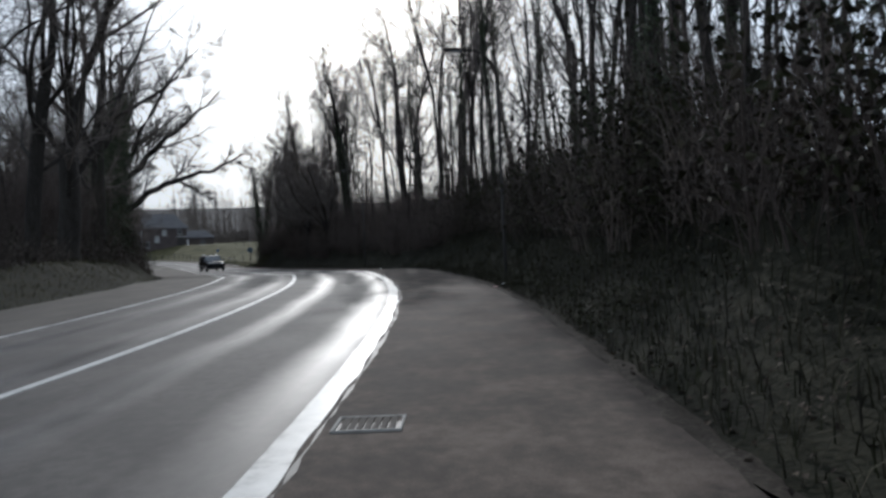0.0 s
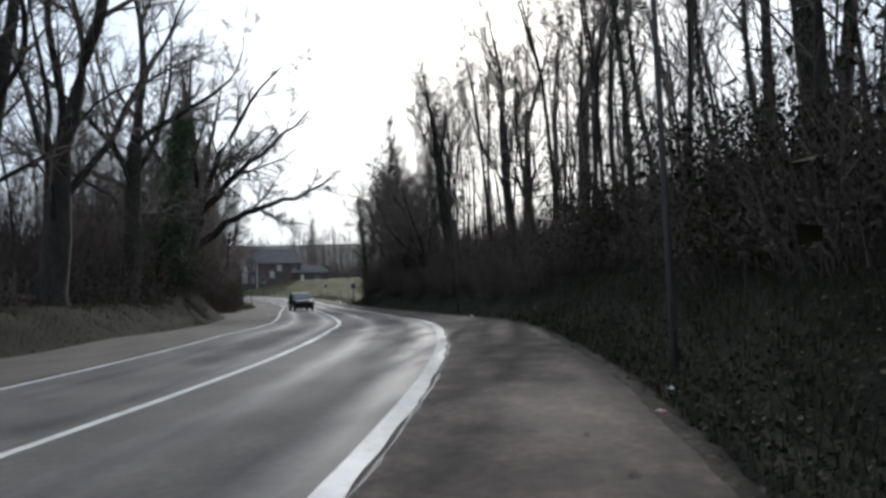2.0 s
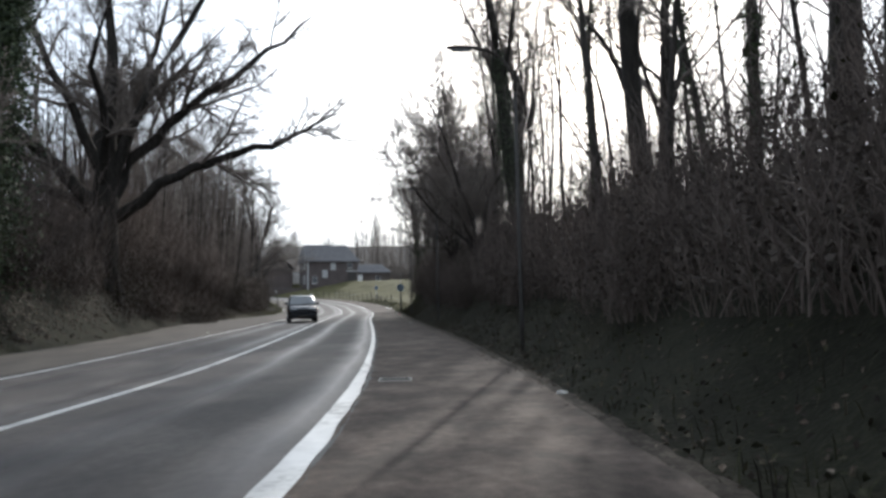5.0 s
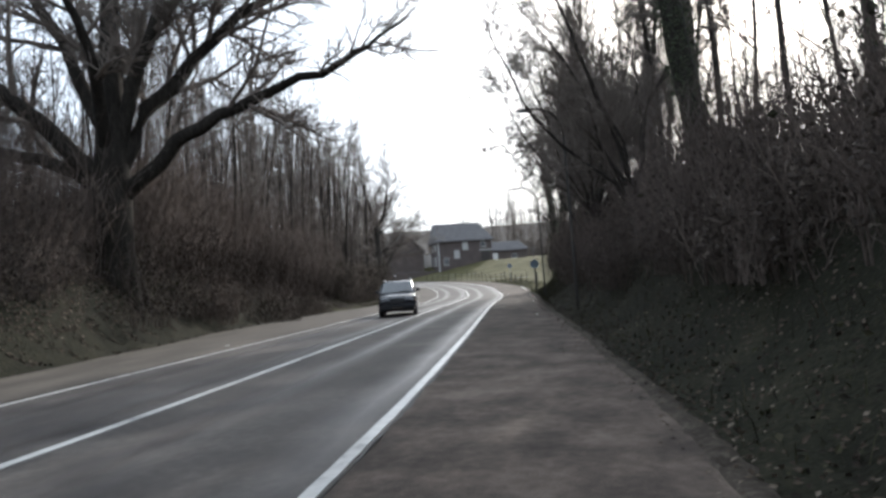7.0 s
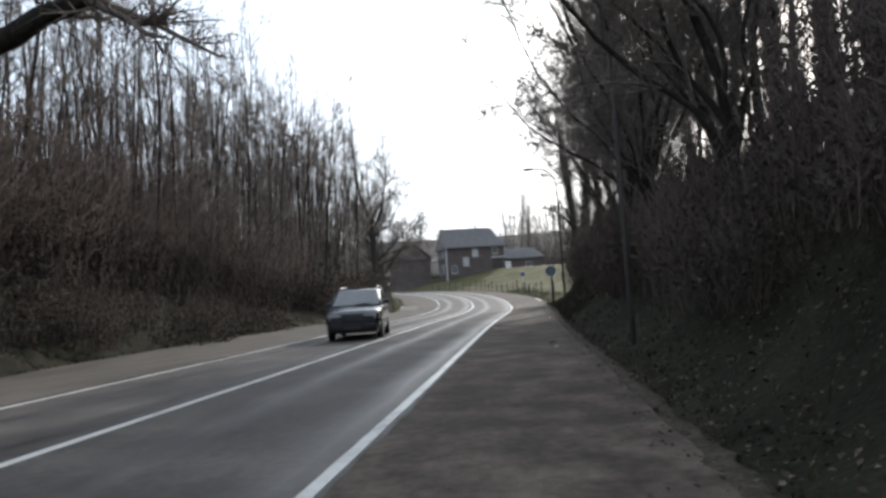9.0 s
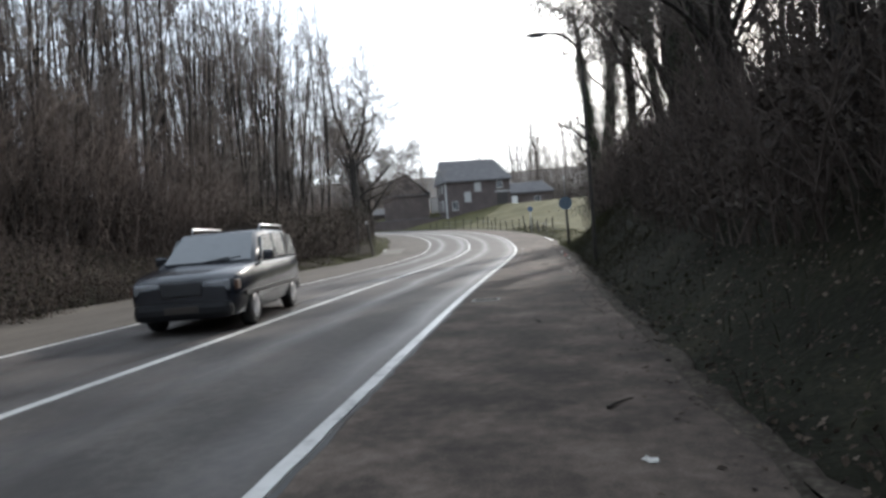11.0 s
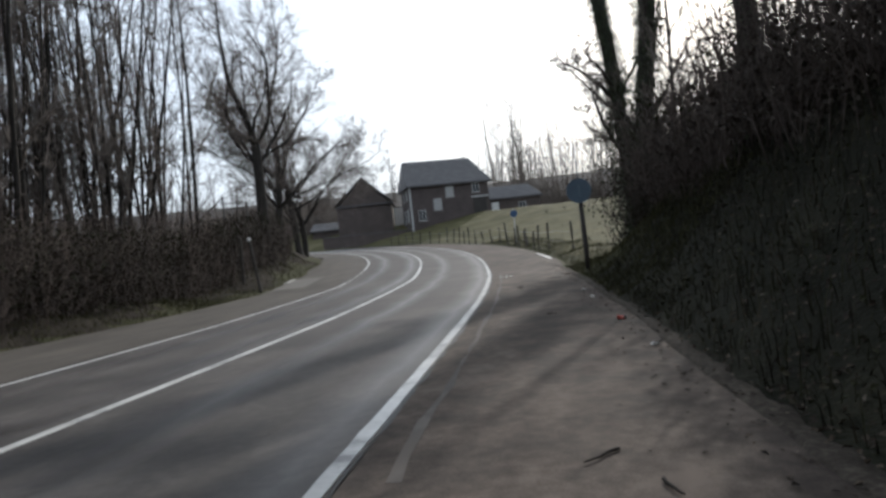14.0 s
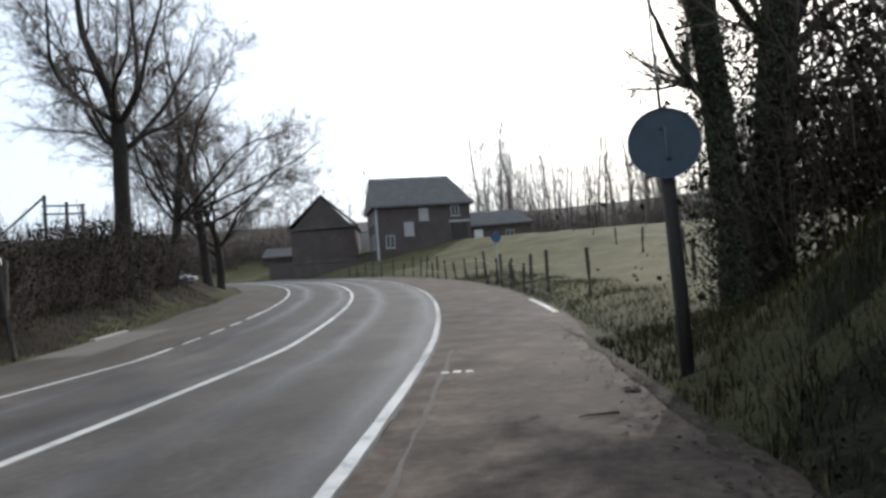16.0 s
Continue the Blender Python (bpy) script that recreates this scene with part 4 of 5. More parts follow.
def build_trees():
    rng = np.random.default_rng(5)
    poles = []
    for i, (tall, r, fork, ivy) in enumerate([(12.5, 0.062, False, 0), (14.5, 0.085, True, 0), (11.0, 0.05, False, 0), (15.5, 0.10, False, 0), (13.0, 0.075, True, 0), (13.5, 0.10, False, 1950), (15.0, 0.14, True, 1990)]):
        tr, tb, iv = pole_tree(100 + i, tall, r, fork, ivy)
        poles.append(tree_thing("woodland_tree", tr, tb, "slender ivy-clad woodland tree, bare of leaves" if ivy else "slender bare woodland tree with dark bark", iv, "trees of the wood"))
    thin = []
    for i, (tall, r) in enumerate([(13.0, 0.07), (14.5, 0.085)]):
        tr, tb, iv = pole_tree(120 + i, tall, r, False, 0, twigs=0.75)
        thin.append(tree_thing("woodland_tree", tr, tb, "slender bare woodland tree with dark bark", iv, "trees of the wood"))
    first = set()

    def plant(ob, x, y, scale=1.0):
        m = stand(ob, x, y, rng, scale)
        if ob.name in first:
            return put_copy(ob, m)
        first.add(ob.name)
        ob.matrix_basis = m
        return ob

    # the wood above the bank; last row unseen behind the start, added for shade
    for s0, s1, lo, hi, n in ((-13, 34, 8.6, 14.5, 62), (-13, 34, 14.5, 26, 32), (34, 89, 8.8, 13.5, 34), (34, 89, 13.5, 24, 14), (-46, -13, 8.4, 16, 22)):
        for i in range(n):
            s = s0 + (s1 - s0) * (i + rng.uniform(0, 1)) / n
            o = rng.uniform(lo, hi)
            if s > 84 and o > 13:
                continue
            p = at(s, o)
            plant(thin[rng.integers(2)] if lo > 13 else poles[rng.choice(7, p=[0.2, 0.13, 0.2, 0.14, 0.13, 0.12, 0.08])], p.x, p.y, rng.uniform(0.9, 1.15) * 1.15)
    for i in range(12):
        p = at(rng.uniform(4, 17), rng.uniform(9.2, 15))
        plant(poles[5 + i % 2], p.x, p.y, rng.uniform(1.0, 1.2))
    # the copse across the road; first row unseen by the start, added for shade
    for s0, s1, lo, hi, n in ((-40, 4, 9.5, 20, 16), (30, 50, 10.5, 14, 10), (50, 100, 19, 27, 22), (28, 52, 12.5, 25, 24)):
        for i in range(n):
            s = s0 + (s1 - s0) * (i + rng.uniform(0, 1)) / n
            p = at(s, -rng.uniform(lo, hi))
            plant(poles[rng.choice(6, p=[0.26, 0.15, 0.26, 0.1, 0.16, 0.07])], p.x, p.y, rng.uniform(0.8, 1.0) * (1.12 if s > 78 else 0.92))
    stools = [coppice_tree(150 + i, *q) for i, q in enumerate([(10.5, 4), (11.5, 3), (9.5, 4)])]
    for s0, s1, lo, hi, n in ((55, 99, 11.6, 14, 36), (53, 101, 14.5, 19.5, 36), (84, 104, 10.8, 14, 8)):
        for i in range(n):
            s = s0 + (s1 - s0) * (i + rng.uniform(0, 1)) / n
            p = at(s, -rng.uniform(lo, hi))
            plant(stools[rng.integers(3)], p.x, p.y, rng.uniform(0.94, 1.1) * (1.42 if s > 76 else 1.26 if s > 66 else 1.12))
    # larger trees
    def big(x, y, seed, tall, r, label, ivy=0, **kw):
        tr, tb, iv = broad_tree(seed, tall, r, ivy=ivy, **kw)
        ob = tree_thing("broad_tree", tr, tb, label, iv)
        ob.matrix_basis = Matrix.Translation((x, y, ground_z(x, y)))
        return ob

    big(-18.6, 24.4, 201, 17, 0.22, "leaning bare tree on the grassy verge", split=0.4, limbs=5, spread=30)
    big(-17.9, 25.6, 202, 19, 0.30, "tall straight bare tree on the grassy verge", split=0.4, limbs=6, spread=34, twigs=0.9)
    big(-18.6, 28.9, 203, 19, 0.50, "stout bare tree forking low above the verge", split=0.3, limbs=4, spread=26, twigs=0.8)
    big(-22.1, 36.9, 204, 19, 0.42, "big bare tree forking high, bark partly covered in ivy", ivy=3500, split=0.42, limbs=6, spread=34)
    big(-25.7, 44.4, 205, 14, 0.34, "tree cloaked from foot to top in dark ivy", ivy=22000, split=0.8, limbs=3, twigs=0.7, shag=1.5)
    big(-1.7, 46.6, 206, 19, 0.36, "tall twin-stemmed bare tree in the wood", split=0.45, limbs=3, spread=14)
    big(-5.6, 54.5, 207, 17, 0.30, "tall forked bare tree in the wood", split=0.42, limbs=3, spread=18)
    big(-5.9, 50.7, 208, 18, 0.30, "stout bare tree at the top of the bank", split=0.5, limbs=4, spread=24)
    big(-12.2, 60.8, 209, 17, 0.36, "ivy-clad tree at the top of the bank", ivy=7000, split=0.6, limbs=4, spread=24)
    big(-13.3, 65.2, 210, 17, 0.24, "straight bare tree at the top of the bank", split=0.55, limbs=4, spread=28)
    big(-21.0, 76.7, 211, 16, 0.34, "ivy-clad tree with branches over the path", ivy=9000, split=0.4, limbs=6, spread=24)
    big(-24.3, 84.6, 212, 16, 0.36, "broad ivy-clad tree above the bank", ivy=9000, split=0.5, limbs=5, spread=34)
    big(-27.9, 89.6, 219, 15, 0.24, "bare tree with ivy on its trunk at the bank's end", ivy=4000, split=0.45, limbs=6, spread=26)
    big(-25.4, 87.6, 220, 15, 0.22, "slender bare tree behind the ivy-clad ones", split=0.4, limbs=6, spread=28)
    big(-34.17, 100.7, 213, 16, 0.30, "tall trunk shaggy with ivy beside the field", ivy=17000, split=0.75, limbs=7, spread=34, shag=0.75, low=1)
    big(-33.48, 98.72, 214, 17, 0.32, "stout trunk shaggy with ivy beside the field", ivy=17000, split=0.75, limbs=7, spread=34, shag=0.6, low=1)
    big(-57.8, 103.3, 215, 18.5, 0.36, "bare roadside tree with a clean bole above the hedge", split=0.4, limbs=9, spread=42, twigs=1.1, low=5)
    big(-63.9, 109.7, 216, 17.0, 0.27, "dense bare roadside tree above the hedge", split=0.34, limbs=8, spread=42, twigs=1.12, low=4)
    big(-65.0, 112.9, 217, 16.5, 0.28, "dense bare roadside tree above the hedge", split=0.34, limbs=8, spread=44, twigs=1.12, low=4)
    big(-66.4, 114.9, 218, 12.5, 0.26, "low spreading bare tree at the end of the hedge", split=0.28, limbs=8, spread=48, twigs=1.15)
    for i, (s, o, tall) in enumerate([(51.5, 8.2, 10.5), (57.5, 7.9, 11.5), (64.0, 8.3, 11.5), (71.0, 8.6, 12.0)]):
        p = at(s, o)
        big(p.x, p.y, 230 + i, tall, 0.17, "bushy bare tree with fine twigs above the bank", split=0.2, limbs=10, spread=26, twigs=1.12)
    oak_tree()

    # undergrowth
    dark = "dark tangle of bare brambles and saplings"
    tall = "high brownish thicket of bare saplings"
    bush = [shrub(300, 2.6, 3.2, 56, 6, dark, thick=0.6, withered=1400), shrub(301, 3.6, 3.2, 56, 7, dark, thick=0.65, withered=1400), shrub(302, 1.5, 2.8, 44, 4, "low dark bramble thicket with a few green leaves", 300, thick=0.6, withered=900), shrub(303, 4.8, 3.4, 52, 8, "tall thicket of bare thin stems", thick=0.7, withered=1000), shrub(304, 7.6, 4.2, 46, 10, tall, thick=0.8, withered=850, leaf=(0.05, 0.10)), shrub(305, 6.4, 4.4, 46, 10, tall, thick=0.8, withered=850, leaf=(0.05, 0.10)), shrub(306, 2.9, 2.6, 60, 6, "dense clipped hedge of dark twigs and a few leaves", 1100, thick=0.6, withered=1300), shrub(307, 3.0, 3.4, 46, 6, "dense dark evergreen bramble and ivy bush", 3600, thick=0.5, withered=600), shrub(308, 4.6, 2.8, 70, 8, "high brown thicket of bare thin stems", thick=0.75, withered=900, leaf=(0.04, 0.08)), shrub(309, 2.1, 2.2, 80, 7, "brown thicket of thin stems and withered bramble", thick=0.55, withered=1300)]
    rows = (
        (-13, 90, 8.2, 9.4, 34, (0, 2, 2)),
        (-13, 89, 9.5, 11.0, 44, (0, 1, 1)),
        (-13, 87, 11.2, 13.8, 22, (0, 1)),
        (65, 88, 8.2, 10.0, 9, (0, 1)),
        (22, 44, -11.4, -13.4, 14, (0, 1)),
        (26, 50, -12.4, -14.6, 16, (3, 5)),
        (38, 55, -10.6, -12.4, 8, (1, 3)),
        (54, 78, -11.2, -12.4, 12, (4, 5, 5)),
        (78, 99, -10.6, -11.8, 12, (8, 1)),
        (50, 80, -13.8, -15.8, 12, (4, 4, 5)),
        (80, 100, -13.0, -15.0, 8, (3, 8)),
        (49, 80, -17.6, -20.6, 5, (4,)),
        (80, 122, -9.5, -10.3, 27, (6,)),
        (82, 121, -10.8, -12.2, 16, (6, 1)),
        (4, 44, -8.9, -10.4, 12, (2,)),
        (76, 91, 8.6, 10.5, 10, (0, 1)),
        (2, 22, 10.5, 12.5, 6, (3,)),
        (87.5, 92, 9.0, 10.2, 3, (7,)),
        (10, 46, 11.0, 13.4, 14, (1,)),
        (22, 67, 7.3, 8.2, 30, (9,)),
        (28, 50, -10.6, -12.4, 14, (3, 8, 5)),
        (41, 74, -7.9, -9.6, 16, (2, 9, 9)),
        (45, 57, -9.4, -11.6, 8, (8, 1, 5)),
        (56, 74, -12.6, -15.2, 11, (4,)),
        (56, 78, -10.6, -11.6, 11, (8, 8, 5)),
        (-12, 20, 7.9, 8.8, 11, (0, 2, 7)),
    )
    for s0, s1, lo, hi, n, kinds in rows:
        for i in range(n):
            s = s0 + (s1 - s0) * (i + rng.uniform(0.2, 0.8)) / n
            p = at(s, rng.uniform(min(lo, hi), max(lo, hi)))
            plant(bush[rng.choice(kinds)], p.x, p.y, rng.uniform(0.9, 1.15) * (1.2 if kinds == (6,) else 1.0))

    # woods too far off to tell tree from tree
    v, f, n = [], [], 0
    protos = []
    for i in range(3):
        t = Tubes()
        q, r, _ = limb(rng, (0, 0, -0.3), (0, 0, 1), 12 + 2 * i, 0.14, 0.03, 6, 0.04, 0.03)
        t.add(q, r * 1.3, 5)
        sprout(rng, [t, t], q, r, 0, [(12, 0.24, 38, 0.5, 0.1, 0.12, 0.2)])
        for _ in range(56):  # sprays of twigs
            h = rng.uniform(0.25, 1.05)
            a, w = rng.uniform(0, 6.28), (4.2 - i * 0.5) * math.sqrt(rng.uniform(0, 1)) * math.sin(math.pi * min(1, 0.15 + h * 0.8))
            c = np.array([w * math.cos(a), w * math.sin(a), (12 + 2 * i) * h])
            u = unit(np.array([0.5 * math.cos(a), 0.5 * math.sin(a), 1.0]) + 0.35 * rng.normal(size=3))
            t.add([c - u * 0.8, c + u * 0.8], [0.034, 0.01], 3)
        protos.append(t.arrays())
    t = Tubes()
    for _ in range(170):  # low thicket of far hedges
        a, w, h = rng.uniform(0, 6.28), 3.4 * math.sqrt(rng.uniform(0, 1)), rng.uniform(0, 1) ** 1.4
        c = np.array([w * math.cos(a), w * math.sin(a), 5.2 * h * (1.05 - 0.5 * w / 3.4)])
        u = unit(np.array([0.4 * math.cos(a), 0.4 * math.sin(a), 1.0]) + 0.4 * rng.normal(size=3))
        t.add([c - u * 0.7, c + u * 0.7], [0.07, 0.02], 3)
    protos.append(t.arrays())
    hedges = [(-31.9 - math.sin(radians(q)) * d, 87 + math.cos(radians(q)) * d, rng.uniform(0.8, 1.3)) for q, d in zip(rng.uniform(43.5, 58, 60), rng.uniform(88, 112, 60))]
    hedges += [(-31.9 - math.sin(radians(q)) * d, 87 + math.cos(radians(q)) * d, rng.uniform(0.7, 1.1)) for q, d in zip(rng.uniform(2, 33, 70), rng.uniform(96, 118, 70))]
    spots = [(-86 + 66 * u + 3 * rng.normal(), 186 + 8 * u + 5 * rng.normal(), rng.uniform(0.8, 1.3)) for u in rng.uniform(0, 1, 90)]
    spots += [(rng.uniform(-230, -95), rng.uniform(185, 250), rng.uniform(0.8, 1.15)) for _ in range(80)]
    spots += [(-31.9 - math.sin(radians(q)) * d, 87 + math.cos(radians(q)) * d, rng.uniform(0.6, 0.95)) for q, d in zip(rng.uniform(43, 60, 60), rng.uniform(105, 150, 60))]
    spots += [(rng.uniform(-120, -25), rng.uniform(196, 225), rng.uniform(0.8, 1.15)) for _ in range(90)]
    spots += [(rng.uniform(-130, -60), rng.uniform(20, 75), rng.uniform(0.8, 1.1)) for _ in range(40)]
    for i, (x, y, k) in enumerate(spots + hedges):
        a = rng.uniform(0, 6.28)
        pv, pf = protos[rng.integers(3) if i < len(spots) else 3]
        w = pv * k
        c, d = math.cos(a), math.sin(a)
        v.append(np.stack([w[:, 0] * c - w[:, 1] * d + x, w[:, 0] * d + w[:, 1] * c + y, w[:, 2] + ground_z(x, y)], 1))
        f.append(pf + n)
        n += len(pv)
    tagged(new("far_woods", mesh("far_woods", np.concatenate(v), np.concatenate(f), [M_TWIG], True)), "distant bare woods beyond the meadows", "woods", kind="stuff")


# ---------------------------------------------------------------- road furniture
def spot(s, off, yaw=0.0):
    """A pose on the ground beside the road, turned with the road."""
    p = at(s, off)
    return Matrix.Translation((p.x, p.y, ground_z(p.x, p.y))) @ Matrix.Rotation(along(s) + radians(yaw), 4, "Z")


def disc(bm, r, thick, sides=36):
    """A flat disc facing -y with a turned-in rim."""
    rings = []
    for y, q in ((0.0, r * 0.96), (-thick, r * 0.99), (-thick, r), (thick * 0.4, r)):
        rings.append([bm.verts.new((q * math.cos(2 * math.pi * k / sides), y, q * math.sin(2 * math.pi * k / sides))) for k in range(sides)])
    for a, b in zip(rings, rings[1:]):
        for k in range(sides):
            bm.faces.new((a[k], a[(k + 1) % sides], b[(k + 1) % sides], b[k]))
    bm.faces.new(rings[0][::-1])
    bm.faces.new(rings[-1])


def round_sign():
    x, y = -33.69, 94.17
    ob = tagged(empty("road_sign", Matrix.Translation((x, y, ground_z(x, y))) @ Matrix.Rotation(radians(20), 4, "Z")), "round road sign, faded dark blue, on a dark post", "road sign")
    base = 0.6 - ground_z(x, y)
    up = 2.54 - ground_z(x, y)
    tube("post", [(0.03, 0.05, -0.5), (0.03, 0.05, base + 0.4), (0.0, 0.05, up + 0.35)], [0.08, 0.078, 0.066], M_POST, ob, 10, "dark weathered post")
    tube("spike", [(0.0, 0.05, up + 0.3), (-0.02, 0.05, up + 1.5)], [0.02, 0.012], M_STEEL, ob, 8, "thin steel rod above the disc")
    bm = bmesh.new()
    disc(bm, 0.37, 0.02)
    d = part("disc", bm, M_SIGNBACK, ob, "faded dark grey-blue face")
    d.location = (0, -0.03, up)
    tube("faded_mark", [(-0.04, -0.026, 0.15), (0.01, -0.026, 0.17), (0.01, -0.026, -0.15), (0.05, -0.026, -0.17)], 0.013, M_MARK, d, 6, "faded pale mark")
    for k in (-0.12, 0.12):
        box("clamp", (-0.075, 0.0, up + k - 0.025), (0.075, 0.12, up + k + 0.025), M_STEEL, ob, "", 0.006)


def blue_sign():
    ob = tagged(empty("cycle_sign", spot(112.1, 6.8, 4)), "small round blue sign on a thin steel post by the fence", "road sign")
    tube("post", [(0, 0, -0.4), (0, 0, 2.4)], 0.028, M_STEEL, ob, 10)
    bm = bmesh.new()
    disc(bm, 0.24, 0.012, 28)
    d = part("disc", bm, M_BLUE, ob, "blue enamel disc")
    d.location = (0, -0.035, 2.1)
    box("clamp", (-0.05, -0.03, 2.08), (0.05, 0.035, 2.12), M_STEEL, ob, "", 0.005)


def street_lamp():
    ob = tagged(empty("street_lamp"), "slim street lamp with a curved arm over the path", "street lamp", "street lamps along the path")
    tube("pole", [(0, 0, -0.5), (0, 0, 0.9), (0, 0, 5.1)], [0.052, 0.046, 0.036], M_POST, ob, 12, "dark grey pole")
    box("hatch", (-0.045, -0.07, 0.5), (0.045, -0.045, 0.85), M_POST, ob, "", 0.01)
    arc = [(-0.75 * (1 - math.cos(a)), 0, 5.1 + 0.85 * math.sin(a)) for a in np.linspace(0, math.pi / 2, 9)] + [(-0.85, 0, 5.96)]
    tube("arm", arc, 0.03, M_IRON, ob, 10, "curved dark steel arm")
    bm = bmesh.new()
    sec = [(0.0, 0.03, 0.03), (0.1, 0.07, 0.05), (0.4, 0.1, 0.06), (0.58, 0.07, 0.04), (0.62, 0.01, 0.01)]
    rings = [[bm.verts.new((-0.82 - u, w * math.cos(q), 5.96 + h * (math.sin(q) if math.sin(q) > 0 else 0.5 * math.sin(q)))) for q in np.linspace(0, 2 * math.pi, 12, endpoint=False)] for u, w, h in sec]
    for a, b in zip(rings, rings[1:]):
        for k in range(12):
            bm.faces.new((a[k], a[(k + 1) % 12], b[(k + 1) % 12], b[k]))
    bm.faces.new(rings[0])
    bm.faces.new(rings[-1][::-1])
    head = part("head", bm, M_IRON, ob, "flat lamp head")
    box("lens", (-1.32, -0.06, 5.905), (-0.95, 0.06, 5.935), M_LAMP, head, "", 0.01)
    first = True
    for x, y in ((0.49, 18.95), (-8.05, 44.05), (-16.3, 60.4), (-24.48, 75.9)):
        s = float(road_coords(x, y)[0][0])
        m = Matrix.Translation((x, y, ground_z(x, y))) @ Matrix.Rotation(along(s), 4, "Z") @ Matrix.Diagonal((1, 1, 1.08 if first else 1, 1))
        if first:
            ob.matrix_basis, first = m, False
        else:
            copy_thing(ob, m)


def fence_post(seed, tall):
    """A split stake with a slanted, weathered top."""
    rng = np.random.default_rng(seed)
    bm = bmesh.new()
    pts = [(0.01 * rng.normal(), 0.01 * rng.normal(), z) for z in (-0.4, 0.1, tall * 0.5, tall - 0.05, tall)]
    bm_tube(bm, pts, [0.075, 0.07, 0.064, 0.058, 0.03], 7)
    for v in bm.verts:
        v.co += Vector(rng.normal(0, 0.004, 3))
    return bm


def build_fence():
    rng = np.random.default_rng(41)
    run = tagged(empty("field_fence", Matrix.Identity(4)), "fence of weathered stakes and wire along the meadow", "fence")
    protos = []
    for i in range(4):
        me = bpy.data.meshes.new("stake")
        bm = fence_post(400 + i, (1.15, 1.3, 1.05, 1.45)[i])
        bm.to_mesh(me)
        bm.free()
        me.materials.append(M_WOOD)
        protos.append(me)
    tops = []
    spots = [(101.4, 7.7), (104.1, 6.8), (105.2, 6.7), (106.4, 6.6), (108.4, 6.5), (109.0, 6.7), (109.9, 6.45), (111.3, 6.6)] + [(112.6 + 1.7 * i, 6.5 + 0.2 * math.sin(i * 0.8)) for i in range(18)]
    for i, (s, o) in enumerate(spots):
        p = at(s, o + 0.1 * rng.normal())
        z = ground_z(p.x, p.y)
        st = hang(new("stake", protos[rng.integers(4)]), run)
        st.matrix_basis = Matrix.Translation((p.x, p.y, z)) @ Euler((0.06 * rng.normal(), 0.07 * rng.normal(), rng.uniform(0, 6))).to_matrix().to_4x4()
        tops.append(Vector((p.x, p.y, z)))
    for h in (0.45, 0.95):
        tube("wire", [t + Vector((0, 0, h)) for t in tops], 0.004, M_STEEL, run, 4)
    back = tagged(empty("meadow_fence", Matrix.Identity(4)), "old stakes and wire between two meadows", "fence")
    tops = []
    for i, (x, y) in enumerate([(-36.6, 108.0), (-37.6, 111.5), (-39.0, 115.5), (-36.8, 118.0), (-36.0, 122.0), (-42.0, 121.5), (-45.5, 128.0), (-49.5, 135.0), (-54.0, 142.5)]):
        z = ground_z(x, y)
        st = hang(new("stake", protos[i % 4]), back)
        st.matrix_basis = Matrix.Translation((x, y, z)) @ Euler((0.05 * rng.normal(), 0.05 * rng.normal(), i)).to_matrix().to_4x4()
        if i != 3 and i != 4:
            tops.append(Vector((x, y, z)))
    tube("wire", [t + Vector((0, 0, 0.9)) for t in tops], 0.004, M_STEEL, back, 4)


def grate(s, off, yaw=0.0):
    p = at(s, off, 0.006)
    ob = tagged(empty("drain_grate", Matrix.Translation(p) @ Matrix.Rotation(along(s) + radians(yaw), 4, "Z")), "cast-iron drain grate set in the cycle path", "drain", "drains along the path")
    bm = bmesh.new()
    for lo, hi in (((-0.24, -0.2, -0.03), (0.24, -0.178, 0.012)), ((-0.24, 0.178, -0.03), (0.24, 0.2, 0.012)), ((-0.24, -0.178, -0.03), (-0.218, 0.178, 0.012)), ((0.218, -0.178, -0.03), (0.24, 0.178, 0.012))):
        bm_box(bm, lo, hi, 0.004)
    part("frame", bm, M_CONC, ob, "pale worn frame")
    # solid black plate just under the bars, in place of the hollow's shade
    box("pit_shade_plate", (-0.217, -0.177, -0.02), (0.217, 0.177, 0.001), M_PLASTIC, ob, "", 0.002)
    for i in range(7):
        x = -0.165 + 0.055 * i
        box("bar", (x - 0.021, -0.176, 0.0015), (x + 0.021, 0.176, 0.010), M_IRON, ob, "", 0.003)


def scrap(s, off, size, material, name, label, seed):
    """A crumpled piece of litter."""
    rng = np.random.default_rng(seed)
    p = at(s, off)
    z = max(ground_z(p.x, p.y), p.z + 0.006 if abs(off) < 5.9 else -9)
    bm = bmesh.new()
    bmesh.ops.create_icosphere(bm, subdivisions=2, radius=1)
    for v in bm.verts:
        v.co = Vector((v.co.x * size * (1 + 0.3 * rng.normal()), v.co.y * size * 0.6 * (1 + 0.3 * rng.normal()), (v.co.z + 0.8) * size * 0.3 * (1 + 0.3 * rng.normal())))
    me = bpy.data.meshes.new(name)
    bm.to_mesh(me)
    bm.free()
    me.materials.append(material)
    ob = tagged(new(name, me), label, "litter", "litter by the path")
    ob.matrix_basis = Matrix.Translation((p.x, p.y, z)) @ Matrix.Rotation(rng.uniform(0, 6), 4, "Z")


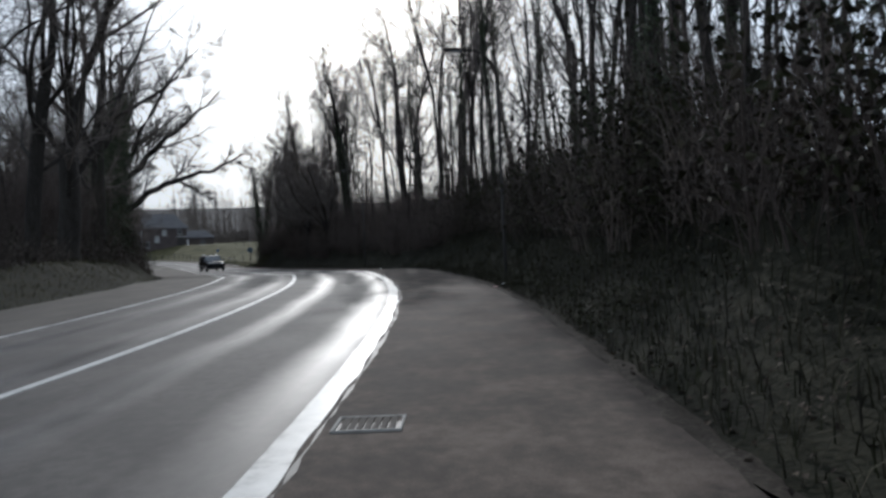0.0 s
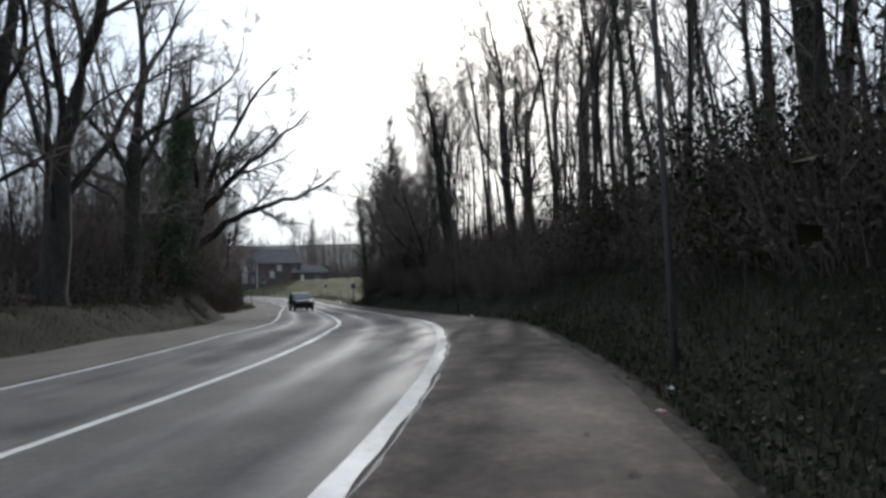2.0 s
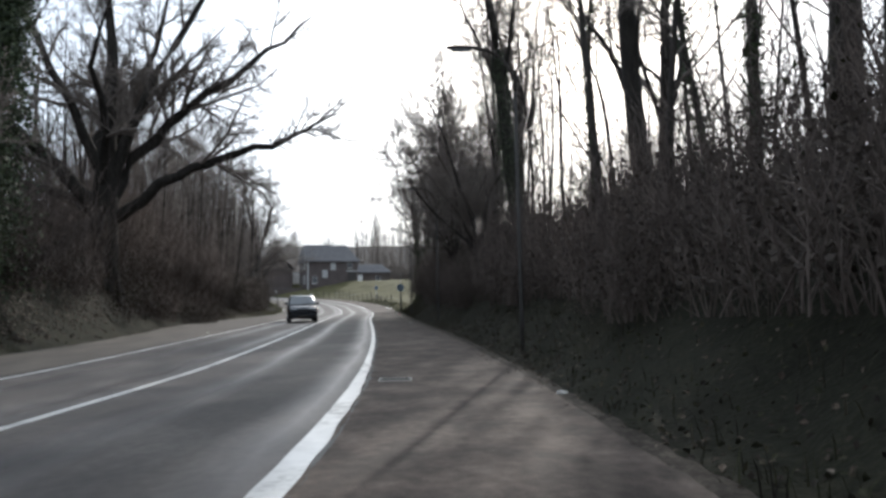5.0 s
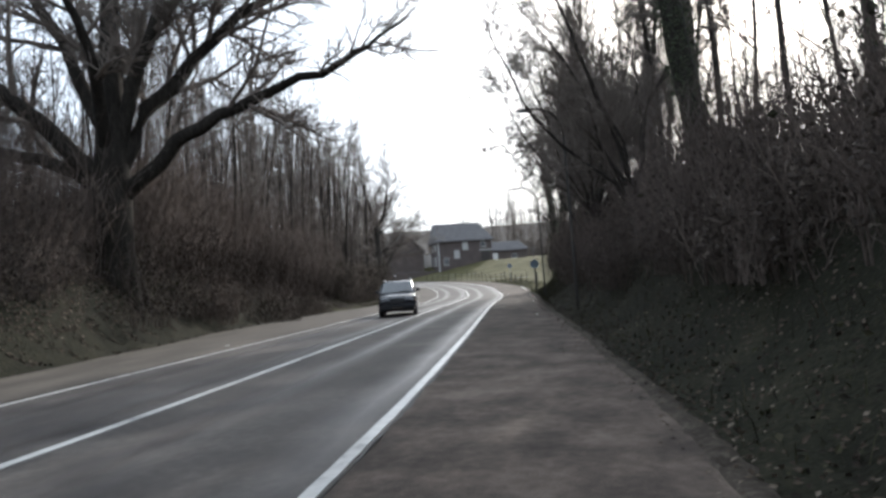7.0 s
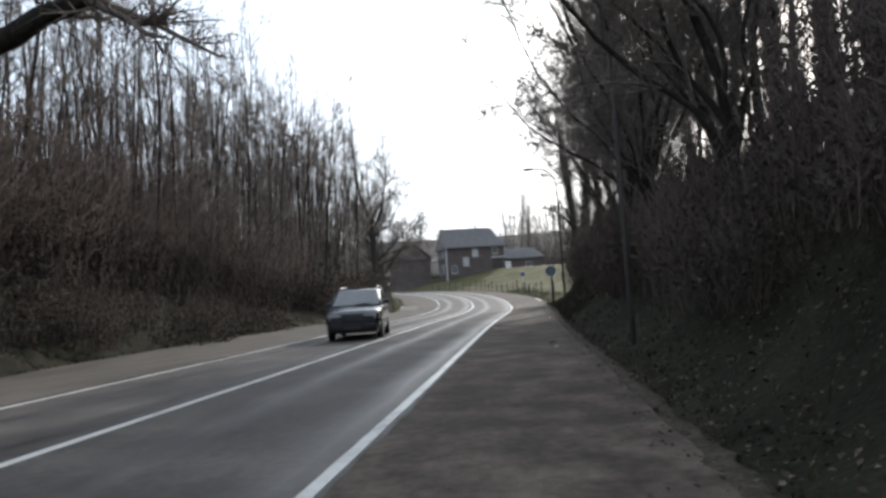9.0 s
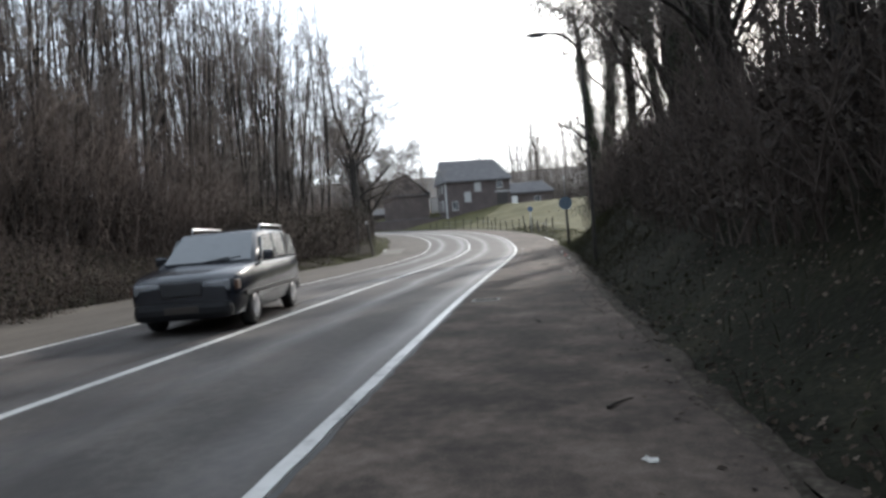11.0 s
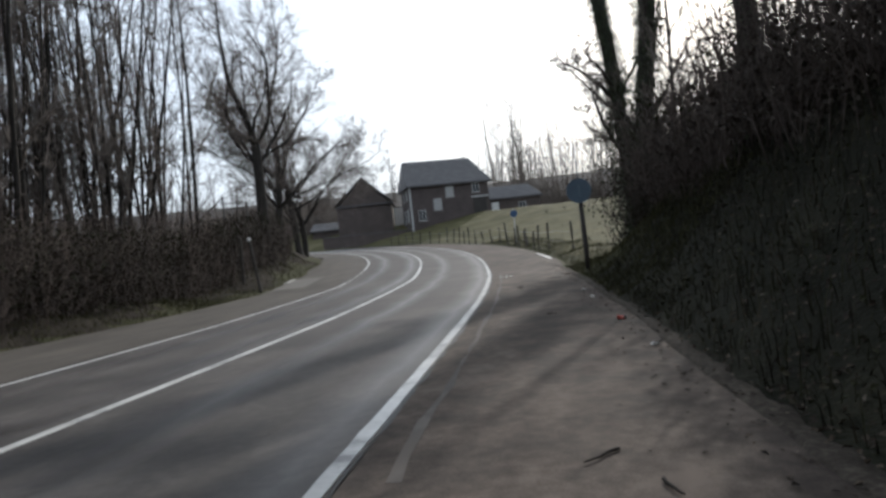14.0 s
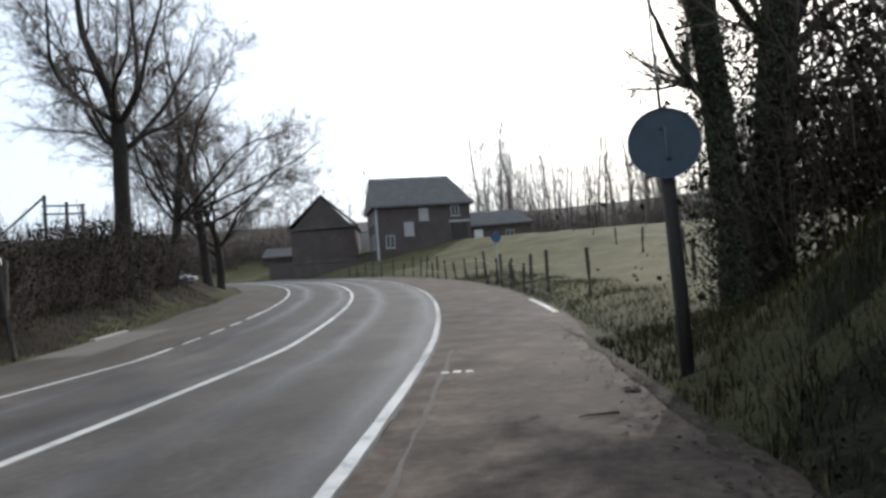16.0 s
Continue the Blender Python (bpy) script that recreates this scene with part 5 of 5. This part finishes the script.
def tin_can(s, off):
    p = at(s, off, 0.006)
    ob = tagged(empty("drink_can", Matrix.Translation(p + Vector((0, 0, 0.03))) @ Euler((radians(90), 0.1, along(s) + 0.9)).to_matrix().to_4x4()), "faded red drink can lying on the path's edge", "can")
    tube("can_body", [(0, 0, -0.055), (0, 0, -0.05), (0.004, 0, 0), (0, 0, 0.05), (0, 0, 0.055)], [0.024, 0.032, 0.028, 0.032, 0.025], M_RED, ob, 16)
    tube("can_lid", [(0, 0, 0.053), (0, 0, 0.057)], [0.026, 0.026], M_ALLOY, ob, 16)


def fallen_twig(s, off, length, seed):
    rng = np.random.default_rng(seed)
    p = at(s, off, 0.02)
    q, r, _ = limb(rng, (0, 0, 0), (math.cos(seed), math.sin(seed), 0), length, 0.012, 0.005, 5, 0.25, 0)
    q[:, 2] = np.abs(q[:, 2]) * 0.1
    t = Tubes()
    t.add(q, r, 5)
    ob = tagged(new("fallen_twig", t.mesh("fallen_twig", M_BARK)), "dark dead twig lying on the cycle path", "twig", "twigs on the path")
    ob.matrix_basis = Matrix.Translation(p)


def marker_stake(x, y, tall, lean, white, label):
    z = ground_z(x, y)
    ob = tagged(empty("marker_stake", Matrix.Translation((x, y, z)) @ Euler((lean[0], lean[1], 0.4)).to_matrix().to_4x4()), label, "stake")
    part("stake", fence_post(int(tall * 100), tall), M_WOOD, ob)
    if white:
        box("cap", (-0.06, -0.06, tall - 0.12), (0.06, 0.06, tall + 0.04), M_WHITE, ob, "white painted cap", 0.01)


def hedge_frame():
    x, y = -57.15, 99.82
    z = ground_z(x, y)
    ob = tagged(empty("wooden_frame", Matrix.Translation((x, y, z)) @ Matrix.Rotation(radians(40), 4, "Z")), "old wooden gate frame standing in the hedge", "gate frame")
    for px, h in ((0.0, 4.0), (0.75, 3.7), (1.3, 3.6)):
        tube("upright", [(px, 0, -0.4), (px, 0, h)], [0.07, 0.06], M_WOOD, ob, 7)
    for h in (3.3, 3.6):
        tube("rail", [(-0.1, 0, h), (1.4, 0, h - 0.05)], 0.035, M_WOOD, ob, 6)
    tube("brace", [(0, 0.02, 3.95), (-1.6, 0.05, 2.6)], 0.04, M_WOOD, ob, 6)


# ---------------------------------------------------------------- buildings
def roof_mesh(name, w, d, z0, z1, inset, over, material, parent, label):
    """A roof over w by d with the ridge along x, its ends hipped by inset; with thickness."""
    bm = bmesh.new()
    hw, hd = w / 2 + over, d / 2 + over
    il, ir = inset if isinstance(inset, tuple) else (inset, inset)
    lo = [bm.verts.new(p) for p in ((-hw, -hd, z0), (hw, -hd, z0), (hw, hd, z0), (-hw, hd, z0))]
    lu = [bm.verts.new(p) for p in ((-hw, -hd, z0 - 0.16), (hw, -hd, z0 - 0.16), (hw, hd, z0 - 0.16), (-hw, hd, z0 - 0.16))]
    r = [bm.verts.new((-hw + il, 0, z1)), bm.verts.new((hw - ir, 0, z1))]
    bm.faces.new((lo[0], lo[1], r[1], r[0]))
    bm.faces.new((lo[2], lo[3], r[0], r[1]))
    if ir:
        bm.faces.new((lo[1], lo[2], r[1]))
    if il:
        bm.faces.new((lo[3], lo[0], r[0]))
    for i in range(4):
        j = (i + 1) % 4
        bm.faces.new((lo[j], lo[i], lu[i], lu[j]))
    bm.faces.new(lu[::-1])
    roof = part(name, bm, material, parent, label)
    # courses of tiles on the two long slopes
    n = max(6, int((z1 - z0) / 0.22))
    for side in (-1, 1):
        for i in range(n):
            f0, f1 = i / n, (i + 1) / n
            y0, za = side * hd * (1 - f0), z0 + (z1 - z0) * f0
            y1, zb = side * hd * (1 - f1), z0 + (z1 - z0) * f1
            l0, l1, e0, e1 = hw - il * f0, hw - il * f1, hw - ir * f0, hw - ir * f1
            b2 = bmesh.new()
            q = [b2.verts.new(p) for p in ((-l0, y0, za + 0.05), (e0, y0, za + 0.05), (e1, y1, zb + 0.015), (-l1, y1, zb + 0.015), (-l0, y0, za + 0.004), (e0, y0, za + 0.004))]
            b2.faces.new((q[0], q[1], q[2], q[3]) if side < 0 else (q[3], q[2], q[1], q[0]))
            b2.faces.new((q[4], q[5], q[1], q[0]) if side < 0 else (q[0], q[1], q[5], q[4]))
            part("tile_course", b2, material, roof)
    return roof


def wall_box(parent, w, d, h, material, t=0.3, label="", gable=0.0):
    """Four walls with thickness, with gables on the two ends where wanted."""
    for name, lo, hi in (("front_wall", (-w / 2, -d / 2, -1.2), (w / 2, -d / 2 + t, h)), ("back_wall", (-w / 2, d / 2 - t, -1.2), (w / 2, d / 2, h))):
        box(name, lo, hi, material, parent, label, 0.01)
    for sx in (-1, 1):
        bm = bmesh.new()
        x0, x1 = (-w / 2 + 0.002, -w / 2 + t) if sx < 0 else (w / 2 - t, w / 2 - 0.002)
        prof = [(-d / 2 + t, -1.2), (d / 2 - t, -1.2), (d / 2 - t, h)] + ([(0, h + gable)] if gable else []) + [(-d / 2 + t, h)]
        a, b = [bm.verts.new((x0, y, z)) for y, z in prof], [bm.verts.new((x1, y, z)) for y, z in prof]
        n = len(prof)
        bm.faces.new(a[::-1])
        bm.faces.new(b)
        for i in range(n):
            bm.faces.new((a[i], a[(i + 1) % n], b[(i + 1) % n], b[i]))
        part("end_wall", bm, material, parent, label)


def window(parent, x, z, w, h, y, lit=None, face="front"):
    """A window standing a little proud: frame, sill, pane and glazing bar."""
    ob = hang(empty("window"), parent)
    if face == "left":
        ob.matrix_basis = Matrix.Translation((x, y, z)) @ Matrix.Rotation(radians(-90), 4, "Z")
    else:
        ob.matrix_basis = Matrix.Translation((x, y, z))
    bm = bmesh.new()
    f = 0.08
    for lo, hi in (((-w / 2, -0.05, -h / 2), (w / 2, 0.02, -h / 2 + f)), ((-w / 2, -0.05, h / 2 - f), (w / 2, 0.02, h / 2)), ((-w / 2, -0.05, -h / 2 + f), (-w / 2 + f, 0.02, h / 2 - f)), ((w / 2 - f, -0.05, -h / 2 + f), (w / 2, 0.02, h / 2 - f)), ((-0.03, -0.045, -h / 2 + f), (0.03, 0.01, h / 2 - f))):
        bm_box(bm, lo, hi, 0.006)
    part("window_frame", bm, M_DULL, ob)
    box("pane", (-w / 2 + f, -0.02, -h / 2 + f), (w / 2 - f, 0.01, h / 2 - f), lit or M_DARKGLASS, ob, "", 0.002)
    box("window_sill", (-w / 2 - 0.08, -0.12, -h / 2 - 0.08), (w / 2 + 0.08, 0.02, -h / 2), M_CONC, ob, "", 0.01)


def bearing(yaw, dist):
    a = radians(yaw)
    return -31.91 - math.sin(a) * dist, 87.0 + math.cos(a) * dist


def build_house():
    x, y = bearing(34.7, 72.5)
    z = 4.2
    ob = tagged(empty("farmhouse", Matrix.Translation((x, y, z)) @ Matrix.Rotation(radians(45), 4, "Z")), "two-storey dark brick farmhouse with a broad tile roof", "house")
    wall_box(ob, 9.8, 7.4, 4.9, M_BRICK, label="dark red brick wall")
    roof_mesh("roof", 9.8, 7.4, 4.9, 8.3, (0.35, 1.7), 0.4, M_TILE, ob, "grey-brown tile roof")
    for wx, wz, w, h, lit in ((-1.6, 2.5, 1.0, 1.4, M_DULL), (0.0, 3.9, 1.0, 1.3, M_DULL), (-3.6, 1.3, 0.9, 1.3, None), (3.3, 4.1, 0.9, 1.1, None)):
        window(ob, wx, wz, w, h, -3.72, lit)
    for wz in (1.5, 4.2):
        window(ob, -4.92, wz, 1.0, 1.6, -1.2, M_DULL, "left")
        window(ob, -4.92, wz, 1.0, 1.6, 1.4, None, "left")
    box("lintel", (2.6, -3.85, 2.9), (4.8, -3.68, 3.12), M_DULL, ob, "white lintel over the doorway", 0.02)
    box("door", (2.9, -3.8, -0.2), (4.5, -3.68, 2.85), M_POST, ob, "dark wide wooden door", 0.02)
    box("corner_trim", (-5.0, -3.8, -0.8), (-4.75, -3.69, 5.0), M_DULL, ob, "white painted corner", 0.02)


def build_barn():
    x, y = bearing(42.3, 79.0)
    ob = tagged(empty("brick_barn", Matrix.Translation((x, y, 3.6)) @ Matrix.Rotation(radians(42.3 + 90 - 6), 4, "Z")), "dark brick barn with a steep gable facing the road", "barn")
    wall_box(ob, 9.0, 7.0, 4.4, M_BRICK2, gable=3.4, label="brown brick wall")
    roof_mesh("roof", 9.0, 7.0, 4.4, 7.95, 0.0, 0.3, M_TILE, ob, "dark tile roof")
    low = bearing(46.0, 86.0)
    sh = tagged(empty("low_shed", Matrix.Translation((*low, 3.0)) @ Matrix.Rotation(radians(45), 4, "Z")), "low dark shed beside the barn", "shed")
    wall_box(sh, 4.5, 4.0, 2.6, M_BRICK2, label="brown brick wall")
    roof_mesh("roof", 4.5, 4.0, 2.6, 3.7, 0.6, 0.3, M_TILE, sh, "dark tile roof")
    gx, gy = bearing(38.7, 78.0)
    gw = tagged(empty("garden_wall", Matrix.Translation((gx, gy, 4.0)) @ Matrix.Rotation(radians(36), 4, "Z")), "pale rendered wall between barn and house", "wall")
    box("wall_body", (-1.3, -0.2, -0.8), (1.3, 0.2, 3.4), M_WHITE, gw, "pale rendered wall", 0.02)
    box("coping", (-1.4, -0.27, 3.4), (1.4, 0.27, 3.52), M_CONC, gw, "concrete coping", 0.02)
    yx, yy = bearing(41.0, 69.0)
    yw = tagged(empty("yard_wall", Matrix.Translation((yx, yy, ground_z(yx, yy))) @ Matrix.Rotation(radians(42), 4, "Z")), "low dark brick wall before the farmyard", "wall")
    box("wall_body", (-7.5, -0.18, -0.6), (4.5, 0.18, 0.75), M_BRICK2, yw, "dark brick wall", 0.02)
    box("coping", (-7.55, -0.25, 0.75), (4.55, 0.25, 0.84), M_TILE, yw, "dark coping", 0.02)
    ox, oy = bearing(28.3, 82.0)
    oh = tagged(empty("outbuilding", Matrix.Translation((ox, oy, 5.0)) @ Matrix.Rotation(radians(34), 4, "Z")), "long low brick outbuilding behind the meadow", "outbuilding")
    wall_box(oh, 8.2, 5.0, 2.3, M_BRICK2, label="brown brick wall")
    roof_mesh("roof", 8.2, 5.0, 2.3, 4.1, 1.6, 0.35, M_TILE, oh, "brown tile roof")
    box("door", (-2.6, -2.62, -0.4), (-1.6, -2.48, 1.8), M_WHITE, oh, "pale door", 0.02)
    window(oh, 1.6, 1.1, 1.0, 0.9, -2.52)


# ---------------------------------------------------------------- cars
def loft(sections, material_fn=None, cap=True):
    """A skin over closed sections of equal count."""
    bm = bmesh.new()
    rings = [[bm.verts.new(p) for p in sec] for sec in sections]
    n = len(rings[0])
    for a, b in zip(rings, rings[1:]):
        for k in range(n):
            f = bm.faces.new((a[k], a[(k + 1) % n], b[(k + 1) % n], b[k]))
            f.smooth = True
    if cap:
        bm.faces.new(rings[0][::-1])
        bm.faces.new(rings[-1])
    bmesh.ops.recalc_face_normals(bm, faces=bm.faces)
    return bm


def estate_car(name, m, paint, label):
    """An estate car, its front towards -y, resting on z = 0."""
    ob = tagged(empty(name, m), label, "car")
    # y, half width at the sill, sill height, half width at the waist, waist height
    low = [(-2.30, 0.62, 0.30, 0.68, 0.66), (-2.24, 0.74, 0.24, 0.78, 0.77), (-2.05, 0.80, 0.21, 0.84, 0.83), (-1.6, 0.83, 0.21, 0.87, 0.89), (-1.05, 0.84, 0.22, 0.88, 0.945), (0.0, 0.84, 0.22, 0.88, 0.95), (1.2, 0.84, 0.22, 0.88, 0.97), (1.9, 0.81, 0.24, 0.86, 0.97), (2.2, 0.76, 0.28, 0.82, 0.95), (2.30, 0.66, 0.36, 0.74, 0.88)]
    secs = []
    for y, a, z0, b, z1 in low:
        secs.append([(-a * 0.9, y, z0), (-a, y, z0 + 0.06), (-b, y, z0 + (z1 - z0) * 0.55), (-b * 0.985, y, z1 - 0.05), (-b * 0.93, y, z1), (-b * 0.4, y, z1 + 0.025), (b * 0.4, y, z1 + 0.025), (b * 0.93, y, z1), (b * 0.985, y, z1 - 0.05), (b, y, z0 + (z1 - z0) * 0.55), (a, y, z0 + 0.06), (a * 0.9, y, z0)])
    part("body", loft(secs), paint, ob, "glossy painted body")
    top = [(-1.08, 0.82, 0.93, 0.80, 0.96), (-0.70, 0.82, 0.93, 0.74, 1.20), (-0.34, 0.82, 0.93, 0.70, 1.41), (0.3, 0.82, 0.94, 0.70, 1.46), (1.3, 0.82, 0.95, 0.69, 1.46), (1.92, 0.80, 0.95, 0.67, 1.42), (2.14, 0.78, 0.94, 0.70, 1.16), (2.22, 0.76, 0.93, 0.74, 0.97)]
    secs = [[(-a, y, z0), (-(a + b) / 2 - 0.015, y, (z0 + z1) / 2), (-b, y, z1 - 0.04), (-b * 0.85, y, z1), (b * 0.85, y, z1), (b, y, z1 - 0.04), ((a + b) / 2 + 0.015, y, (z0 + z1) / 2), (a, y, z0)] for y, a, z0, b, z1 in top]
    part("cabin", loft(secs), paint, ob, "roof and pillars")
    # windscreen, side windows, tailgate window, laid 6 mm proud

    def pane(name, pts, push):
        bm = bmesh.new()
        v = [bm.verts.new(Vector(p)) for p in pts]
        w = [bm.verts.new(Vector(p) + Vector(push)) for p in pts]
        n = len(pts)
        bm.faces.new(w)
        bm.faces.new(v[::-1])
        for i in range(n):
            bm.faces.new((v[i], v[(i + 1) % n], w[(i + 1) % n], w[i]))
        bmesh.ops.recalc_face_normals(bm, faces=bm.faces)
        part(name, bm, M_CARGLASS, ob, "dark window glass reflecting the sky")

    pane("windscreen", [(-0.74, -1.06, 0.965), (0.74, -1.06, 0.965), (0.63, -0.39, 1.385), (-0.63, -0.39, 1.385)], (0, -0.014, 0.022))
    for sx in (-1, 1):
        for y0, y1, z1a, z1b in ((-0.72, 0.26, 1.18, 1.37), (0.33, 1.10, 1.38, 1.38), (1.17, 1.93, 1.38, 1.33)):
            pane("side_window", [(sx * 0.818, y0, 0.985), (sx * 0.818, y1, 0.985), (sx * 0.722, y1, z1b), (sx * (0.722 if y0 > 0 else 0.732), y0 + (0.0 if y0 > 0 else 0.34), z1a if y0 > 0 else 1.34)], (sx * 0.026, 0, 0.008))
        tube("roof_rail", [(sx * 0.62, 0.0, 1.45), (sx * 0.63, 0.1, 1.52), (sx * 0.63, 1.6, 1.52), (sx * 0.62, 1.75, 1.43)], 0.014, M_ALLOY, ob, 8, "bright roof rail")
        mr = box("mirror", (sx * 0.86 if sx > 0 else -1.04, -0.74, 0.96), (1.04 if sx > 0 else -0.86, -0.58, 1.10), paint, ob, "door mirror", 0.03)
        hl = box("headlight", (sx * 0.54 - 0.2, -2.29, 0.60), (sx * 0.54 + 0.2, -2.12, 0.75), M_LAMP, ob, "clear headlight", 0.03)
        box("indicator", (sx * 0.795 - 0.04, -2.2, 0.60), (sx * 0.795 + 0.04, -2.02, 0.74), M_AMBER, ob, "dull amber indicator", 0.02)
        box("rail_trim", (sx * 0.878 - 0.014, -1.9, 0.50), (sx * 0.878 + 0.014, 1.9, 0.56), M_PLASTIC, ob, "rubbing strip", 0.006)
        for y in (-1.42, 1.30):
            w = hang(empty("wheel"), ob)
            w.matrix_basis = Matrix.Translation((sx * 0.77, y, 0.31)) @ Matrix.Rotation(radians(90) * sx, 4, "Y")
            tube("tyre", [(0, 0, -0.10), (0, 0, -0.085), (0, 0, 0.075), (0, 0, 0.1), (0, 0, 0.102)], [0.25, 0.31, 0.31, 0.27, 0.21], M_RUBBER, w, 24)
            tube("rim", [(0, 0, 0.095), (0, 0, 0.108), (0, 0, 0.112)], [0.205, 0.19, 0.05], M_ALLOY, w, 20)
            for k in range(5):
                box("spoke", (-0.02, 0.03, 0.106), (0.02, 0.19, 0.118), M_ALLOY, w, "", 0.004, Matrix.Rotation(k * 2 * math.pi / 5, 4, "Z"))
    box("grille", (-0.31, -2.335, 0.56), (0.31, -2.2, 0.75), M_PLASTIC, ob, "black slatted grille", 0.02)
    box("front_bumper", (-0.76, -2.37, 0.22), (0.76, -2.08, 0.50), M_BUMPER, ob, "black front bumper", 0.10)
    box("rear_bumper", (-0.80, 2.12, 0.32), (0.80, 2.36, 0.52), M_PLASTIC, ob, "dark rear bumper", 0.06)
    box("number_plate", (-0.26, -2.385, 0.33), (0.26, -2.365, 0.43), M_IRON, ob, "plain dark plate", 0.005)
    for k in (-1, 1):
        tube("wiper", [(k * 0.1, -1.11, 0.975), (k * 0.1 + 0.45, -1.0, 1.04)], 0.008, M_PLASTIC, ob, 5)
    for c in ob.children:  # a tall body above its wheels
        if c.type == "MESH":
            for v in c.data.vertices:
                v.co.z = v.co.z if v.co.z < 0.4 else 0.4 + (v.co.z - 0.4) * 1.15
    return ob


def car_pose(s, off, turn=0.0):
    p = at(s, off, 0.004)
    return Matrix.Translation(p) @ Matrix.Rotation(along(s) + radians(turn), 4, "Z")


# ---------------------------------------------------------------- build
build_ground()
build_road()
build_kerb()
build_trees()
round_sign()
blue_sign()
street_lamp()
build_fence()
for q in ((-5.35, 3.55), (29.3, 3.6), (62.1, 3.55)):
    grate(*q)
build_house()
build_barn()
estate_car("estate_car", car_pose(62.0, -1.2, 8), M_CAR, "dark blue-black estate car with roof rails")
estate_car("silver_car", car_pose(157, -1.5), M_SILVER, "silver estate car far round the bend")
marker_stake(-48.95, 94.8, 2.4, (0.02, -0.12), True, "leaning stake with a white cap before the hedge")
marker_stake(-51.0, 95.6, 2.1, (0.05, 0.06), False, "grey wooden stake before the hedge")
hedge_frame()
tin_can(77.8, 5.35)
for i, (s, o, q, mt, lb) in enumerate([(6.05, 5.6, 0.045, M_PINK, "crumpled pinkish wrapper at the path's edge"), (7.4, 6.05, 0.09, M_PALE, "crumpled pale paper on the bank"), (-1.7, 6.1, 0.07, M_PALE, "crumpled pale paper on the bank"), (68.0, 5.25, 0.05, M_PALE, "small pale scrap on the path's edge"), (48.0, -3.7, 0.05, M_PALE, "small pale scrap on the far strip"), (53.5, 5.0, 0.04, M_PALE, "small pale scrap on the path"), (75.6, 5.4, 0.05, M_PALE, "crumpled pale scrap at the path's edge"), (81.4, 5.3, 0.06, M_PALE, "crumpled pale scrap at the path's edge"), (27.3, 5.6, 0.07, M_PALE, "crumpled pale paper at the path's edge"), (88.5, 5.4, 0.08, M_LITTER, "clod of earth on the path's edge"), (83.2, 5.3, 0.05, M_PALE, "small pale scrap at the path's edge")]):
    scrap(s, o, q, mt, "litter_scrap", lb, 500 + i)
for i, (s, o, ln) in enumerate([(-6.9, 5.05, 0.35), (72.3, 4.65, 0.3), (71.8, 4.8, 0.25), (79.2, 4.4, 0.2), (85.2, 3.9, 0.15), (54.5, 4.9, 0.3), (58.8, 4.5, 0.25), (87.6, 5.1, 0.4)]):
    fallen_twig(s, o, ln, 600 + i)
build_cover()
build_grass()
